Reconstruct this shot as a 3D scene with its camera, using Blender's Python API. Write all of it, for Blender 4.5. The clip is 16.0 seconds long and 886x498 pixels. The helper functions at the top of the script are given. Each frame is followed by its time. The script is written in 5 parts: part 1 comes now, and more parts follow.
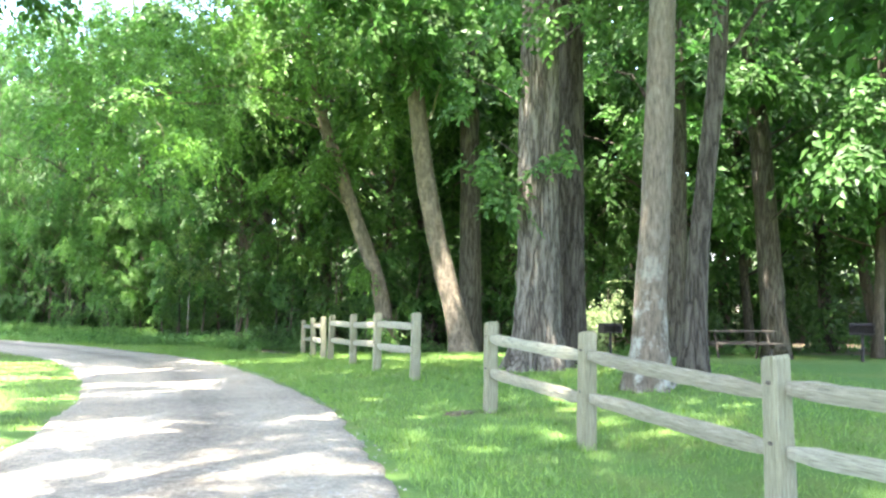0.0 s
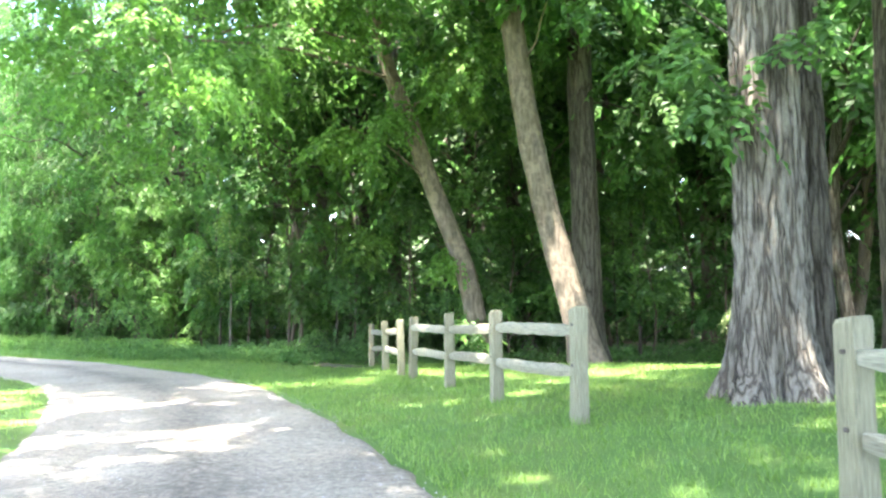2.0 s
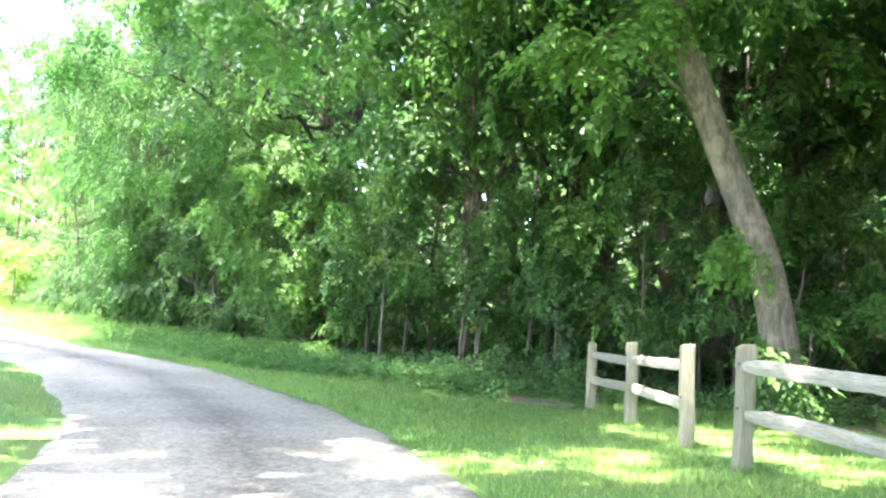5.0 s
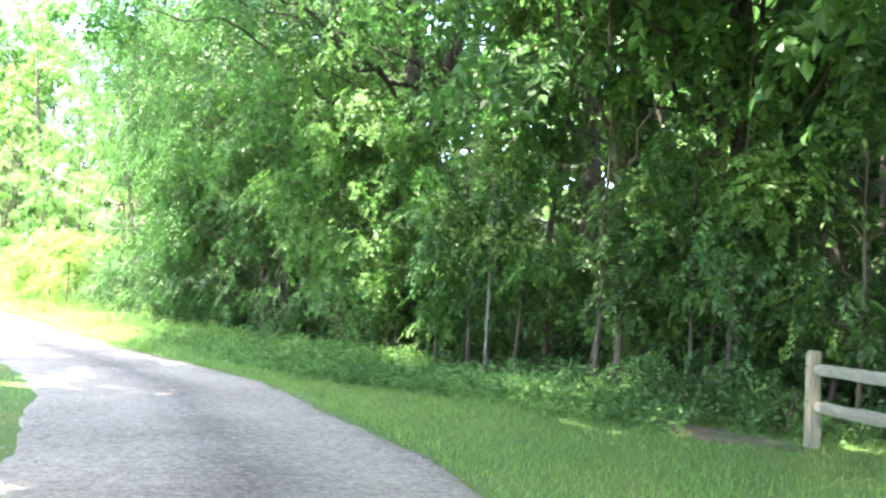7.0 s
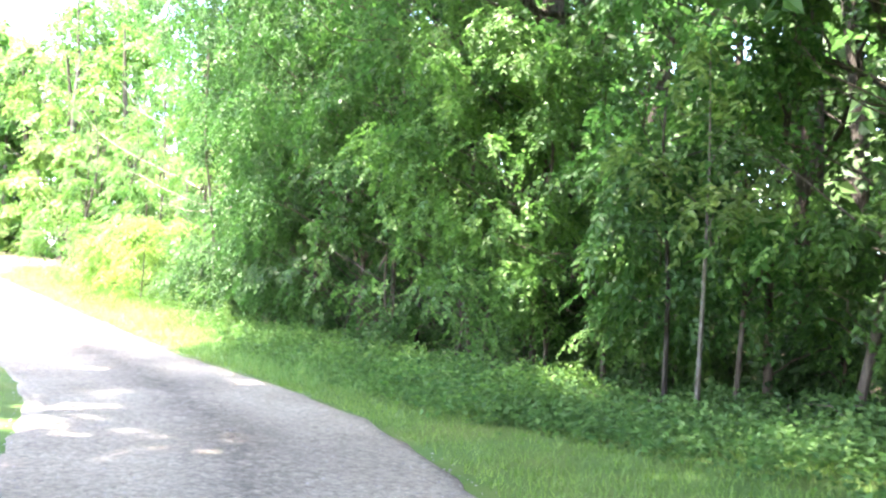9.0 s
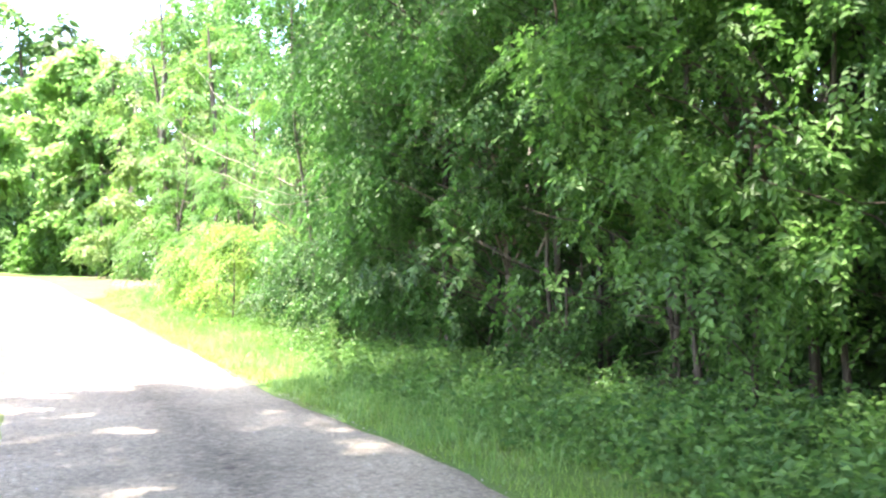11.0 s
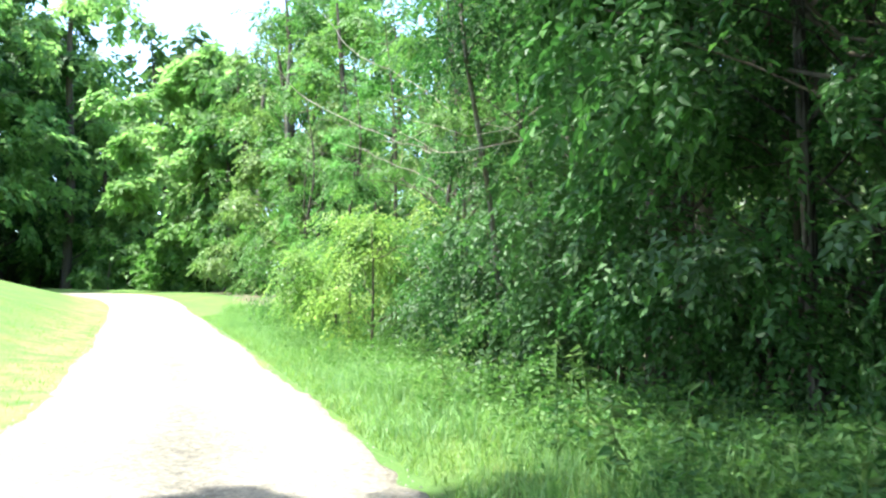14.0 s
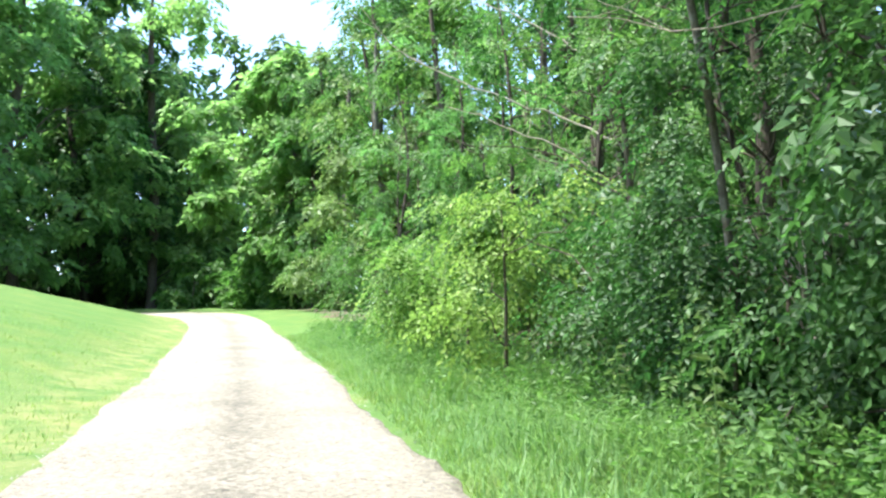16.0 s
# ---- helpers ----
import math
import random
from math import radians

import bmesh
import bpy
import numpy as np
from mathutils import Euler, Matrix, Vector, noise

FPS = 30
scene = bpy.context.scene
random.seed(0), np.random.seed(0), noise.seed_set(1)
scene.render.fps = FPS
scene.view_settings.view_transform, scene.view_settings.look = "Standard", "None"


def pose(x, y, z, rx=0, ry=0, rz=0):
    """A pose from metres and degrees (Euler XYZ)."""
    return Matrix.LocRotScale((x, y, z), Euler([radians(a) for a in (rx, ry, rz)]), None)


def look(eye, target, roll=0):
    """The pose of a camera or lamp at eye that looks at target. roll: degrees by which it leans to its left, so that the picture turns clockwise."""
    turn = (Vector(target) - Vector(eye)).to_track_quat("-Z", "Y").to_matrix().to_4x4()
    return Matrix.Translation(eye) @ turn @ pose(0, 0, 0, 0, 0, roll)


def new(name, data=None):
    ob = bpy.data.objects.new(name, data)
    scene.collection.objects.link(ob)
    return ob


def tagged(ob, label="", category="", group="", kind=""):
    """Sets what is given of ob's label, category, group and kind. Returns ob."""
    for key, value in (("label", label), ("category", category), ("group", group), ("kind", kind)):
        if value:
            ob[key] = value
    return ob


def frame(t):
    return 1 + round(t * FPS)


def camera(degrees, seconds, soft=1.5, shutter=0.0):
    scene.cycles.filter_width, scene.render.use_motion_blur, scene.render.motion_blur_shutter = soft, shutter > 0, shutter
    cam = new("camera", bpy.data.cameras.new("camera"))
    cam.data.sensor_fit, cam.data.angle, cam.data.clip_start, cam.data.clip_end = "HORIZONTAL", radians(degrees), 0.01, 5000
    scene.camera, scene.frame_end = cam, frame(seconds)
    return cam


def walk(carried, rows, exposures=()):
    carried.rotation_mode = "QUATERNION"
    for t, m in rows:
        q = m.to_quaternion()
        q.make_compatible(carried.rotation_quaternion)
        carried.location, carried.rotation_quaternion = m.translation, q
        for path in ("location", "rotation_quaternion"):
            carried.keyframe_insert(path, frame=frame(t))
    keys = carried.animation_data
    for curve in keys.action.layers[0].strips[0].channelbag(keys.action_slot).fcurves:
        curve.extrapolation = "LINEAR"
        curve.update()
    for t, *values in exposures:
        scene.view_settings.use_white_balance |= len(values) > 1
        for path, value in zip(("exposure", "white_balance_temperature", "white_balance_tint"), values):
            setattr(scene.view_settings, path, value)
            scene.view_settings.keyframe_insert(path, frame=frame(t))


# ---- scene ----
cam = camera(52.0, 16.0, soft=2.4, shutter=0.12)
PATH = [
    (0, (3.258, 1.906, 1.294), (2.947, 3.877, 1.431), 0.2),
    (0.5, (2.796, 3.368, 1.262), (2.463, 5.338, 1.36), -0.1),
    (1, (2.286, 4.853, 1.243), (1.944, 6.821, 1.35), -0.4),
    (1.5, (1.753, 6.342, 1.226), (1.372, 8.301, 1.363), -0.9),
    (2, (1.174, 7.811, 1.232), (0.741, 9.758, 1.374), -1.3),
    (2.5, (0.607, 9.188, 1.257), (0.117, 11.12, 1.419), -1.0),
    (3, (0.026, 10.463, 1.284), (-0.52, 12.378, 1.473), -0.8),
    (3.5, (-0.57, 11.641, 1.305), (-1.166, 13.54, 1.502), 0.0),
    (4, (-1.137, 12.735, 1.311), (-1.787, 14.617, 1.5), 0.6),
    (4.5, (-1.717, 13.781, 1.313), (-2.412, 15.649, 1.482), 1.1),
    (4.7, (-1.952, 14.187, 1.313), (-2.665, 16.048, 1.474), 1.7),
    (6.8, (-4.354, 18.267, 1.27), (-5.238, 20.056, 1.409), 2.0),
    (7, (-4.614, 18.649, 1.268), (-5.514, 20.43, 1.409), 2.2),
    (7.5, (-5.338, 19.599, 1.269), (-6.283, 21.356, 1.414), 2.5),
    (8, (-6.105, 20.552, 1.272), (-7.091, 22.287, 1.403), 2.6),
    (8.5, (-6.895, 21.497, 1.27), (-7.926, 23.206, 1.395), 2.7),
    (9, (-7.706, 22.422, 1.267), (-8.782, 24.102, 1.4), 2.9),
    (9.2, (-8.039, 22.775, 1.267), (-9.132, 24.445, 1.403), 2.8),
    (11.3, (-11.698, 26.366, 1.29), (-12.981, 27.895, 1.42), -0.7),
    (11.5, (-12.066, 26.694, 1.291), (-13.365, 28.21, 1.418), -0.8),
    (12, (-13.027, 27.482, 1.298), (-14.361, 28.967, 1.43), -1.0),
    (12.5, (-13.951, 28.207, 1.303), (-15.318, 29.661, 1.437), -1.0),
    (13, (-14.852, 28.873, 1.302), (-16.247, 30.298, 1.458), -1.2),
    (13.5, (-15.808, 29.52, 1.306), (-17.239, 30.908, 1.473), -0.9),
    (14, (-16.784, 30.152, 1.326), (-18.248, 31.504, 1.5), -0.7),
    (14.5, (-17.761, 30.751, 1.342), (-19.261, 32.059, 1.536), -0.6),
    (15, (-18.749, 31.329, 1.362), (-20.279, 32.603, 1.562), -0.6),
    (15.5, (-19.723, 31.909, 1.385), (-21.284, 33.145, 1.579), -0.7),
    (16, (-20.687, 32.476, 1.41), (-22.269, 33.682, 1.621), -1.6),
]
EXPOSURE = [(0, 3.97, 6500, 14), (1, 3.84, 6450, 15), (1.5, 4.1, 6430, 16), (2, 4.2, 6400, 16), (3, 4.12, 6350, 17), (4.5, 4.36, 6250, 19), (8, 4.2, 6350, 23), (9, 4.15, 6400, 25), (11.5, 3.55, 6500, 22), (12, 3.5, 6550, 21), (14, 2.5, 5950, 7), (15.5, 2.08, 5900, 8), (16, 2.04, 5900, 9)]
walk(cam, [(t, look(eye, target, roll)) for t, eye, target, roll in PATH], EXPOSURE)


# ---- light ----
SUN = Vector((-0.18, -0.31, 0.94)).normalized()
world = bpy.data.worlds.new("sky")
scene.world = world
world.use_nodes = True
wn = world.node_tree
sky = wn.nodes.new("ShaderNodeTexSky")
sky.sky_type, sky.sun_disc = "NISHITA", False
sky.sun_elevation, sky.sun_rotation = math.asin(SUN.z), math.atan2(SUN.x, SUN.y)
sky.air_density, sky.dust_density = 1.0, 2.0
wn.links.new(sky.outputs[0], wn.nodes["Background"].inputs[0])
wn.nodes["Background"].inputs[1].default_value = 0.15
sun = new("sun", bpy.data.lights.new("sun", "SUN"))
sun.data.energy, sun.data.angle, sun.data.color = 3.7, radians(0.8), (1.0, 0.94, 0.84)
sun.matrix_world = look(SUN * 100, (0, 0, 0))

# ---- materials ----


def material(name, build):
    m = bpy.data.materials.new(name)
    m.use_nodes = True
    t = m.node_tree
    build(t, t.nodes, t.links, t.nodes["Principled BSDF"])
    return m


def noise_node(t, scale, detail=4.0, rough=0.55, vector=None, stretch=None):
    n = t.nodes.new("ShaderNodeTexNoise")
    n.inputs["Scale"].default_value, n.inputs["Detail"].default_value, n.inputs["Roughness"].default_value = scale, detail, rough
    src = t.nodes.new("ShaderNodeTexCoord").outputs["Object"] if vector is None else vector
    if stretch:
        mp = t.nodes.new("ShaderNodeMapping")
        mp.inputs["Scale"].default_value = stretch
        t.links.new(src, mp.inputs[0])
        src = mp.outputs[0]
    t.links.new(src, n.inputs["Vector"])
    return n.outputs["Fac"]


def ramp(t, fac, stops):
    r = t.nodes.new("ShaderNodeValToRGB")
    e = r.color_ramp.elements
    while len(e) < len(stops):
        e.new(0.5)
    for k, (p, c) in zip(e, stops):
        k.position, k.color = p, (*c, 1)
    t.links.new(fac, r.inputs[0])
    return r.outputs[0]


def mix(t, fac, a, b, kind="MIX"):
    n = t.nodes.new("ShaderNodeMix")
    n.data_type, n.blend_type = "RGBA", kind
    for sock, v in ((n.inputs["Factor"], fac), (n.inputs[6], a), (n.inputs[7], b)):
        if isinstance(v, bpy.types.NodeSocket):
            t.links.new(v, sock)
        else:
            sock.default_value = v if isinstance(v, float) else (*v, 1)
    return n.outputs[2]


def bump(t, p, height, strength, distance=0.02):
    b = t.nodes.new("ShaderNodeBump")
    b.inputs["Strength"].default_value, b.inputs["Distance"].default_value = strength, distance
    t.links.new(height, b.inputs["Height"])
    t.links.new(b.outputs[0], p.inputs["Normal"])


def leaf_material(name, dark, light, glow, through_share=0.36, gloss=0.5):
    """Thin leaf: a glossy green face with light that shines through; each leaf and each plant differs a little."""
    def build(t, nodes, links, p):
        geo = nodes.new("ShaderNodeNewGeometry")
        info = nodes.new("ShaderNodeObjectInfo")
        base = ramp(t, geo.outputs["Random Per Island"], [(0.0, dark), (0.75, light), (1.0, tuple(c * 1.25 for c in light))])
        tint = ramp(t, info.outputs["Random"], [(0.0, (0.82, 0.9, 0.8)), (1.0, (1.15, 1.08, 1.0))])
        base = mix(t, 1.0, base, tint, "MULTIPLY")
        patch = noise_node(t, 0.9, 2.0)
        base = mix(t, patch, base, mix(t, 1.0, base, (1.25, 1.12, 0.9), "MULTIPLY"))
        links.new(base, p.inputs["Base Color"])
        p.inputs["Roughness"].default_value = gloss
        p.inputs["Specular IOR Level"].default_value = 0.27
        tr = nodes.new("ShaderNodeBsdfTranslucent")
        links.new(mix(t, 1.0, mix(t, 1.0, base, tint, "MULTIPLY"), glow, "MULTIPLY"), tr.inputs[0])
        ms = nodes.new("ShaderNodeMixShader")
        ms.inputs[0].default_value = through_share
        links.new(p.outputs[0], ms.inputs[1])
        links.new(tr.outputs[0], ms.inputs[2])
        links.new(ms.outputs[0], nodes["Material Output"].inputs[0])
    return material(name, build)


GLOW = (1.6, 1.9, 1.75)
leaf_oak = leaf_material("oak_leaf", (0.027, 0.07, 0.021), (0.052, 0.12, 0.035), GLOW, 0.34)
leaf_maple = leaf_material("maple_leaf", (0.031, 0.08, 0.022), (0.062, 0.142, 0.038), GLOW, 0.36)
leaf_light = leaf_material("light_leaf", (0.048, 0.112, 0.027), (0.088, 0.178, 0.045), GLOW)
leaf_lawn = leaf_material("shade_tree_leaf", (0.085, 0.165, 0.058), (0.135, 0.235, 0.085), GLOW, 0.55)
# sun glare on one shrub, put into a paler leaf colour
leaf_sunlit = leaf_material("sunlit_shrub_leaf", (0.12, 0.165, 0.085), (0.2, 0.25, 0.14), (1.5, 1.6, 1.5))
# leaf colour darkened to carry the wood's shade
leaf_shaded = leaf_material("shaded_wood_leaf", (0.025, 0.058, 0.019), (0.045, 0.095, 0.028), GLOW, 0.32)
leaf_bright = leaf_material("young_leaf", (0.09, 0.16, 0.04), (0.152, 0.24, 0.062), GLOW)
leaf_pale = leaf_material("pale_leaf", (0.07, 0.12, 0.04), (0.12, 0.19, 0.06), GLOW)
leaf_herb = leaf_material("herb_leaf", (0.038, 0.094, 0.032), (0.072, 0.152, 0.048), GLOW, 0.33, 0.7)
grass_blade = leaf_material("grass_blade", (0.065, 0.138, 0.036), (0.125, 0.218, 0.066), (1.8, 1.8, 1.2), 0.35, 0.5)
meadow_blade = leaf_material("meadow_blade", (0.07, 0.155, 0.055), (0.15, 0.265, 0.11), (1.8, 1.8, 1.2), 0.35, 0.5)


def bark_material(name, dark, light, lichen=None, ridge=26.0, stretch=(1, 1, 0.16), edges=(0.32, 0.62), foot=None):
    def build(t, nodes, links, p):
        fine = noise_node(t, ridge, 5.0, 0.65, stretch=stretch)
        broad = noise_node(t, 1.6, 3.0)
        c = ramp(t, fine, [(edges[0], dark), (edges[1], light)])
        c = mix(t, broad, mix(t, 1.0, c, (0.78, 0.76, 0.72), "MULTIPLY"), c)
        if lichen:
            spots = ramp(t, noise_node(t, 3.2, 5.0, 0.7), [(0.50, (0, 0, 0)), (0.62, (1, 1, 1))])
            if foot:
                height = nodes.new("ShaderNodeSeparateXYZ")
                links.new(nodes.new("ShaderNodeTexCoord").outputs["Object"], height.inputs[0])
                share = nodes.new("ShaderNodeMapRange")
                share.inputs["From Min"].default_value, share.inputs["From Max"].default_value = foot
                share.inputs["To Min"].default_value, share.inputs["To Max"].default_value = 1.0, 0.12
                links.new(height.outputs[2], share.inputs[0])
                spots = mix(t, 1.0, spots, share.outputs[0], "MULTIPLY")
            c = mix(t, spots, c, mix(t, 0.35, lichen, c))
        links.new(c, p.inputs["Base Color"])
        p.inputs["Roughness"].default_value = 0.92
        p.inputs["Specular IOR Level"].default_value = 0.2
        bump(t, p, fine, 0.9, 0.03)
    return material(name, build)




def furrowed_bark(name, dark, light, across):
    """Bark in long interlaced ridges with dark furrows between them."""
    def build(t, nodes, links, p):
        net = noise_node(t, across, 2.5, 0.5, stretch=(1, 1, 0.14))
        fine = noise_node(t, across * 5, 5.0, 0.65, stretch=(1, 1, 0.3))
        d = nodes.new("ShaderNodeMath")
        d.operation = "SUBTRACT"
        links.new(net, d.inputs[0])
        d.inputs[1].default_value = 0.5
        gap = nodes.new("ShaderNodeMath")
        gap.operation = "ABSOLUTE"
        links.new(d.outputs[0], gap.inputs[0])
        ridge = ramp(t, gap.outputs[0], [(0.0, (0, 0, 0)), (0.07, (0.7, 0.7, 0.7)), (0.17, (1, 1, 1))])
        plate = ramp(t, fine, [(0.3, tuple(c * 0.55 for c in light)), (0.65, light)])
        c = mix(t, ridge, dark, plate)
        c = mix(t, noise_node(t, 1.3, 3.0), mix(t, 1.0, c, (0.75, 0.74, 0.7), "MULTIPLY"), c)
        links.new(c, p.inputs["Base Color"])
        p.inputs["Roughness"].default_value = 0.92
        p.inputs["Specular IOR Level"].default_value = 0.2
        bump(t, p, ridge, 0.9, 0.03)
    return material(name, build)


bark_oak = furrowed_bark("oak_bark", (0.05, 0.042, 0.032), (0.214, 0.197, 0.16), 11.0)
# the oak's furrowed bark again, with shade put into its darker colour
bark_shade = furrowed_bark("shaded_furrowed_bark", (0.022, 0.018, 0.013), (0.112, 0.1, 0.078), 12.0)
bark_grey = bark_material("grey_bark", (0.07, 0.062, 0.047), (0.165, 0.15, 0.115), (0.25, 0.25, 0.2), 30.0, (1, 1, 0.3))
bark_lichen = bark_material("lichened_bark", (0.06, 0.05, 0.036), (0.16, 0.135, 0.1), (0.34, 0.345, 0.29), 26.0, (1, 1, 0.22), foot=(0.7, 1.9))
bark_tan = bark_material("tan_bark", (0.06, 0.05, 0.038), (0.17, 0.142, 0.107), (0.225, 0.178, 0.125), 18.0, (1, 1, 0.22))
bark_dark = bark_material("dark_bark", (0.045, 0.036, 0.027), (0.13, 0.108, 0.08), None, 24.0)
bark_dead = bark_material("dead_wood", (0.30, 0.26, 0.21), (0.52, 0.46, 0.38), None, 30.0, (1, 1, 0.2))


def build_fence_wood(t, nodes, links, p):
    grain = noise_node(t, 18.0, 6.0, 0.65, stretch=(6, 6, 0.35))
    stain = noise_node(t, 2.4, 4.0)
    info = nodes.new("ShaderNodeObjectInfo")
    c = ramp(t, grain, [(0.3, (0.10, 0.092, 0.066)), (0.5, (0.208, 0.196, 0.138)), (0.78, (0.318, 0.305, 0.225))])
    c = mix(t, stain, mix(t, 1.0, c, (0.72, 0.76, 0.62), "MULTIPLY"), c)
    c = mix(t, 1.0, c, ramp(t, info.outputs["Random"], [(0, (0.85, 0.82, 0.76)), (1, (1.08, 1.08, 1.06))]), "MULTIPLY")
    links.new(c, p.inputs["Base Color"])
    p.inputs["Roughness"].default_value = 0.88
    bump(t, p, grain, 1.0, 0.02)


fence_wood = material("weathered_fence_wood", build_fence_wood)


def build_rail_wood(t, nodes, links, p):
    grain = noise_node(t, 18.0, 6.0, 0.65, stretch=(0.35, 6, 6))
    stain = noise_node(t, 2.4, 4.0)
    info = nodes.new("ShaderNodeObjectInfo")
    c = ramp(t, grain, [(0.3, (0.12, 0.112, 0.088)), (0.5, (0.248, 0.238, 0.185)), (0.78, (0.372, 0.362, 0.295))])
    c = mix(t, stain, mix(t, 1.0, c, (0.75, 0.76, 0.66), "MULTIPLY"), c)
    c = mix(t, 1.0, c, ramp(t, info.outputs["Random"], [(0, (0.85, 0.82, 0.76)), (1, (1.08, 1.08, 1.06))]), "MULTIPLY")
    links.new(c, p.inputs["Base Color"])
    p.inputs["Roughness"].default_value = 0.88
    bump(t, p, grain, 1.0, 0.02)


rail_wood = material("split_rail_wood", build_rail_wood)


def build_gravel(t, nodes, links, p):
    grain = noise_node(t, 42.0, 7.0, 0.85)
    coarse = noise_node(t, 15.0, 7.0, 0.75)
    stones = nodes.new("ShaderNodeTexVoronoi")
    stones.inputs["Scale"].default_value = 22.0
    links.new(nodes.new("ShaderNodeTexCoord").outputs["Object"], stones.inputs["Vector"])
    blot = noise_node(t, 0.55, 5.0, 0.6)
    c = ramp(t, grain, [(0.32, (0.156, 0.146, 0.123)), (0.5, (0.35, 0.327, 0.274)), (0.68, (0.565, 0.53, 0.452))])
    c = mix(t, ramp(t, stones.outputs["Distance"], [(0.2, (0, 0, 0)), (0.6, (0.5, 0.5, 0.5))]), c, (0.2, 0.186, 0.17))
    c = mix(t, 1.0, c, ramp(t, coarse, [(0.38, (0.66, 0.66, 0.66)), (0.5, (0.98, 0.98, 0.98)), (0.64, (1.2, 1.2, 1.2))]), "MULTIPLY")
    wear = nodes.new("ShaderNodeAttribute")
    wear.attribute_name = "loose"
    worn = nodes.new("ShaderNodeMath")
    worn.operation = "MULTIPLY"
    links.new(wear.outputs["Fac"], worn.inputs[0])
    links.new(ramp(t, noise_node(t, 9.0, 8.0, 0.85), [(0.4, (0.1, 0.1, 0.1)), (0.56, (1, 1, 1))]), worn.inputs[1])
    c = mix(t, worn.outputs[0], c, mix(t, 1.0, c, (0.46, 0.465, 0.475), "MULTIPLY"))
    c = mix(t, 1.0, c, ramp(t, blot, [(0.35, (0.8, 0.765, 0.68)), (0.65, (1.12, 1.08, 0.965))]), "MULTIPLY")
    links.new(c, p.inputs["Base Color"])
    p.inputs["Roughness"].default_value = 0.95
    p.inputs["Specular IOR Level"].default_value = 0.2
    bump(t, p, coarse, 1.0, 0.04)


gravel = material("packed_gravel", build_gravel)


def build_pebble(t, nodes, links, p):
    geo = nodes.new("ShaderNodeNewGeometry")
    links.new(ramp(t, geo.outputs["Random Per Island"], [(0, (0.16, 0.15, 0.135)), (0.6, (0.3, 0.285, 0.26)), (1, (0.37, 0.35, 0.32))]), p.inputs["Base Color"])
    p.inputs["Roughness"].default_value = 0.9


pebble_stone = material("loose_stone", build_pebble)


def build_turf(t, nodes, links, p):
    fine = noise_node(t, 40.0, 6.0, 0.75)
    broad = noise_node(t, 0.7, 5.0, 0.6)
    c = ramp(t, fine, [(0.3, (0.052, 0.105, 0.026)), (0.55, (0.094, 0.172, 0.042)), (0.8, (0.147, 0.23, 0.068))])
    c = mix(t, ramp(t, broad, [(0.45, (0, 0, 0)), (0.72, (0.7, 0.7, 0.7))]), c, (0.16, 0.19, 0.05))
    dry = nodes.new("ShaderNodeAttribute")
    dry.attribute_name = "dry"
    parched = nodes.new("ShaderNodeMath")
    parched.operation = "MULTIPLY"
    links.new(dry.outputs["Fac"], parched.inputs[0])
    links.new(ramp(t, noise_node(t, 1.6, 6.0, 0.7), [(0.38, (0, 0, 0)), (0.6, (0.6, 0.6, 0.6))]), parched.inputs[1])
    c = mix(t, parched.outputs[0], c, (0.3, 0.265, 0.115))
    links.new(c, p.inputs["Base Color"])
    p.inputs["Roughness"].default_value = 0.95
    p.inputs["Specular IOR Level"].default_value = 0.15
    bump(t, p, fine, 0.8, 0.03)


turf = material("mown_turf", build_turf)


def build_litter(t, nodes, links, p):
    fine = noise_node(t, 26.0, 6.0, 0.7)
    c = ramp(t, fine, [(0.3, (0.05, 0.036, 0.022)), (0.55, (0.13, 0.09, 0.055)), (0.8, (0.24, 0.17, 0.10))])
    c = mix(t, ramp(t, noise_node(t, 1.1, 4.0), [(0.42, (0, 0, 0)), (0.6, (0.9, 0.9, 0.9))]), c, (0.045, 0.085, 0.022))
    links.new(c, p.inputs["Base Color"])
    p.inputs["Roughness"].default_value = 0.95
    bump(t, p, fine, 0.8, 0.04)


litter = material("forest_litter", build_litter)


def build_dark_timber(t, nodes, links, p):
    g = noise_node(t, 20.0, 5.0, 0.6, stretch=(0.3, 5, 5))
    links.new(ramp(t, g, [(0.3, (0.03, 0.024, 0.018)), (0.7, (0.075, 0.06, 0.045))]), p.inputs["Base Color"])
    p.inputs["Roughness"].default_value = 0.8
    bump(t, p, g, 0.5, 0.01)


dark_timber = material("dark_stained_timber", build_dark_timber)


def build_iron(t, nodes, links, p):
    g = noise_node(t, 14.0, 5.0, 0.6)
    links.new(ramp(t, g, [(0.3, (0.018, 0.018, 0.018)), (0.7, (0.05, 0.04, 0.034))]), p.inputs["Base Color"])
    p.inputs["Roughness"].default_value, p.inputs["Metallic"].default_value = 0.7, 0.6
    bump(t, p, g, 0.3, 0.005)


iron = material("sooty_iron", build_iron)

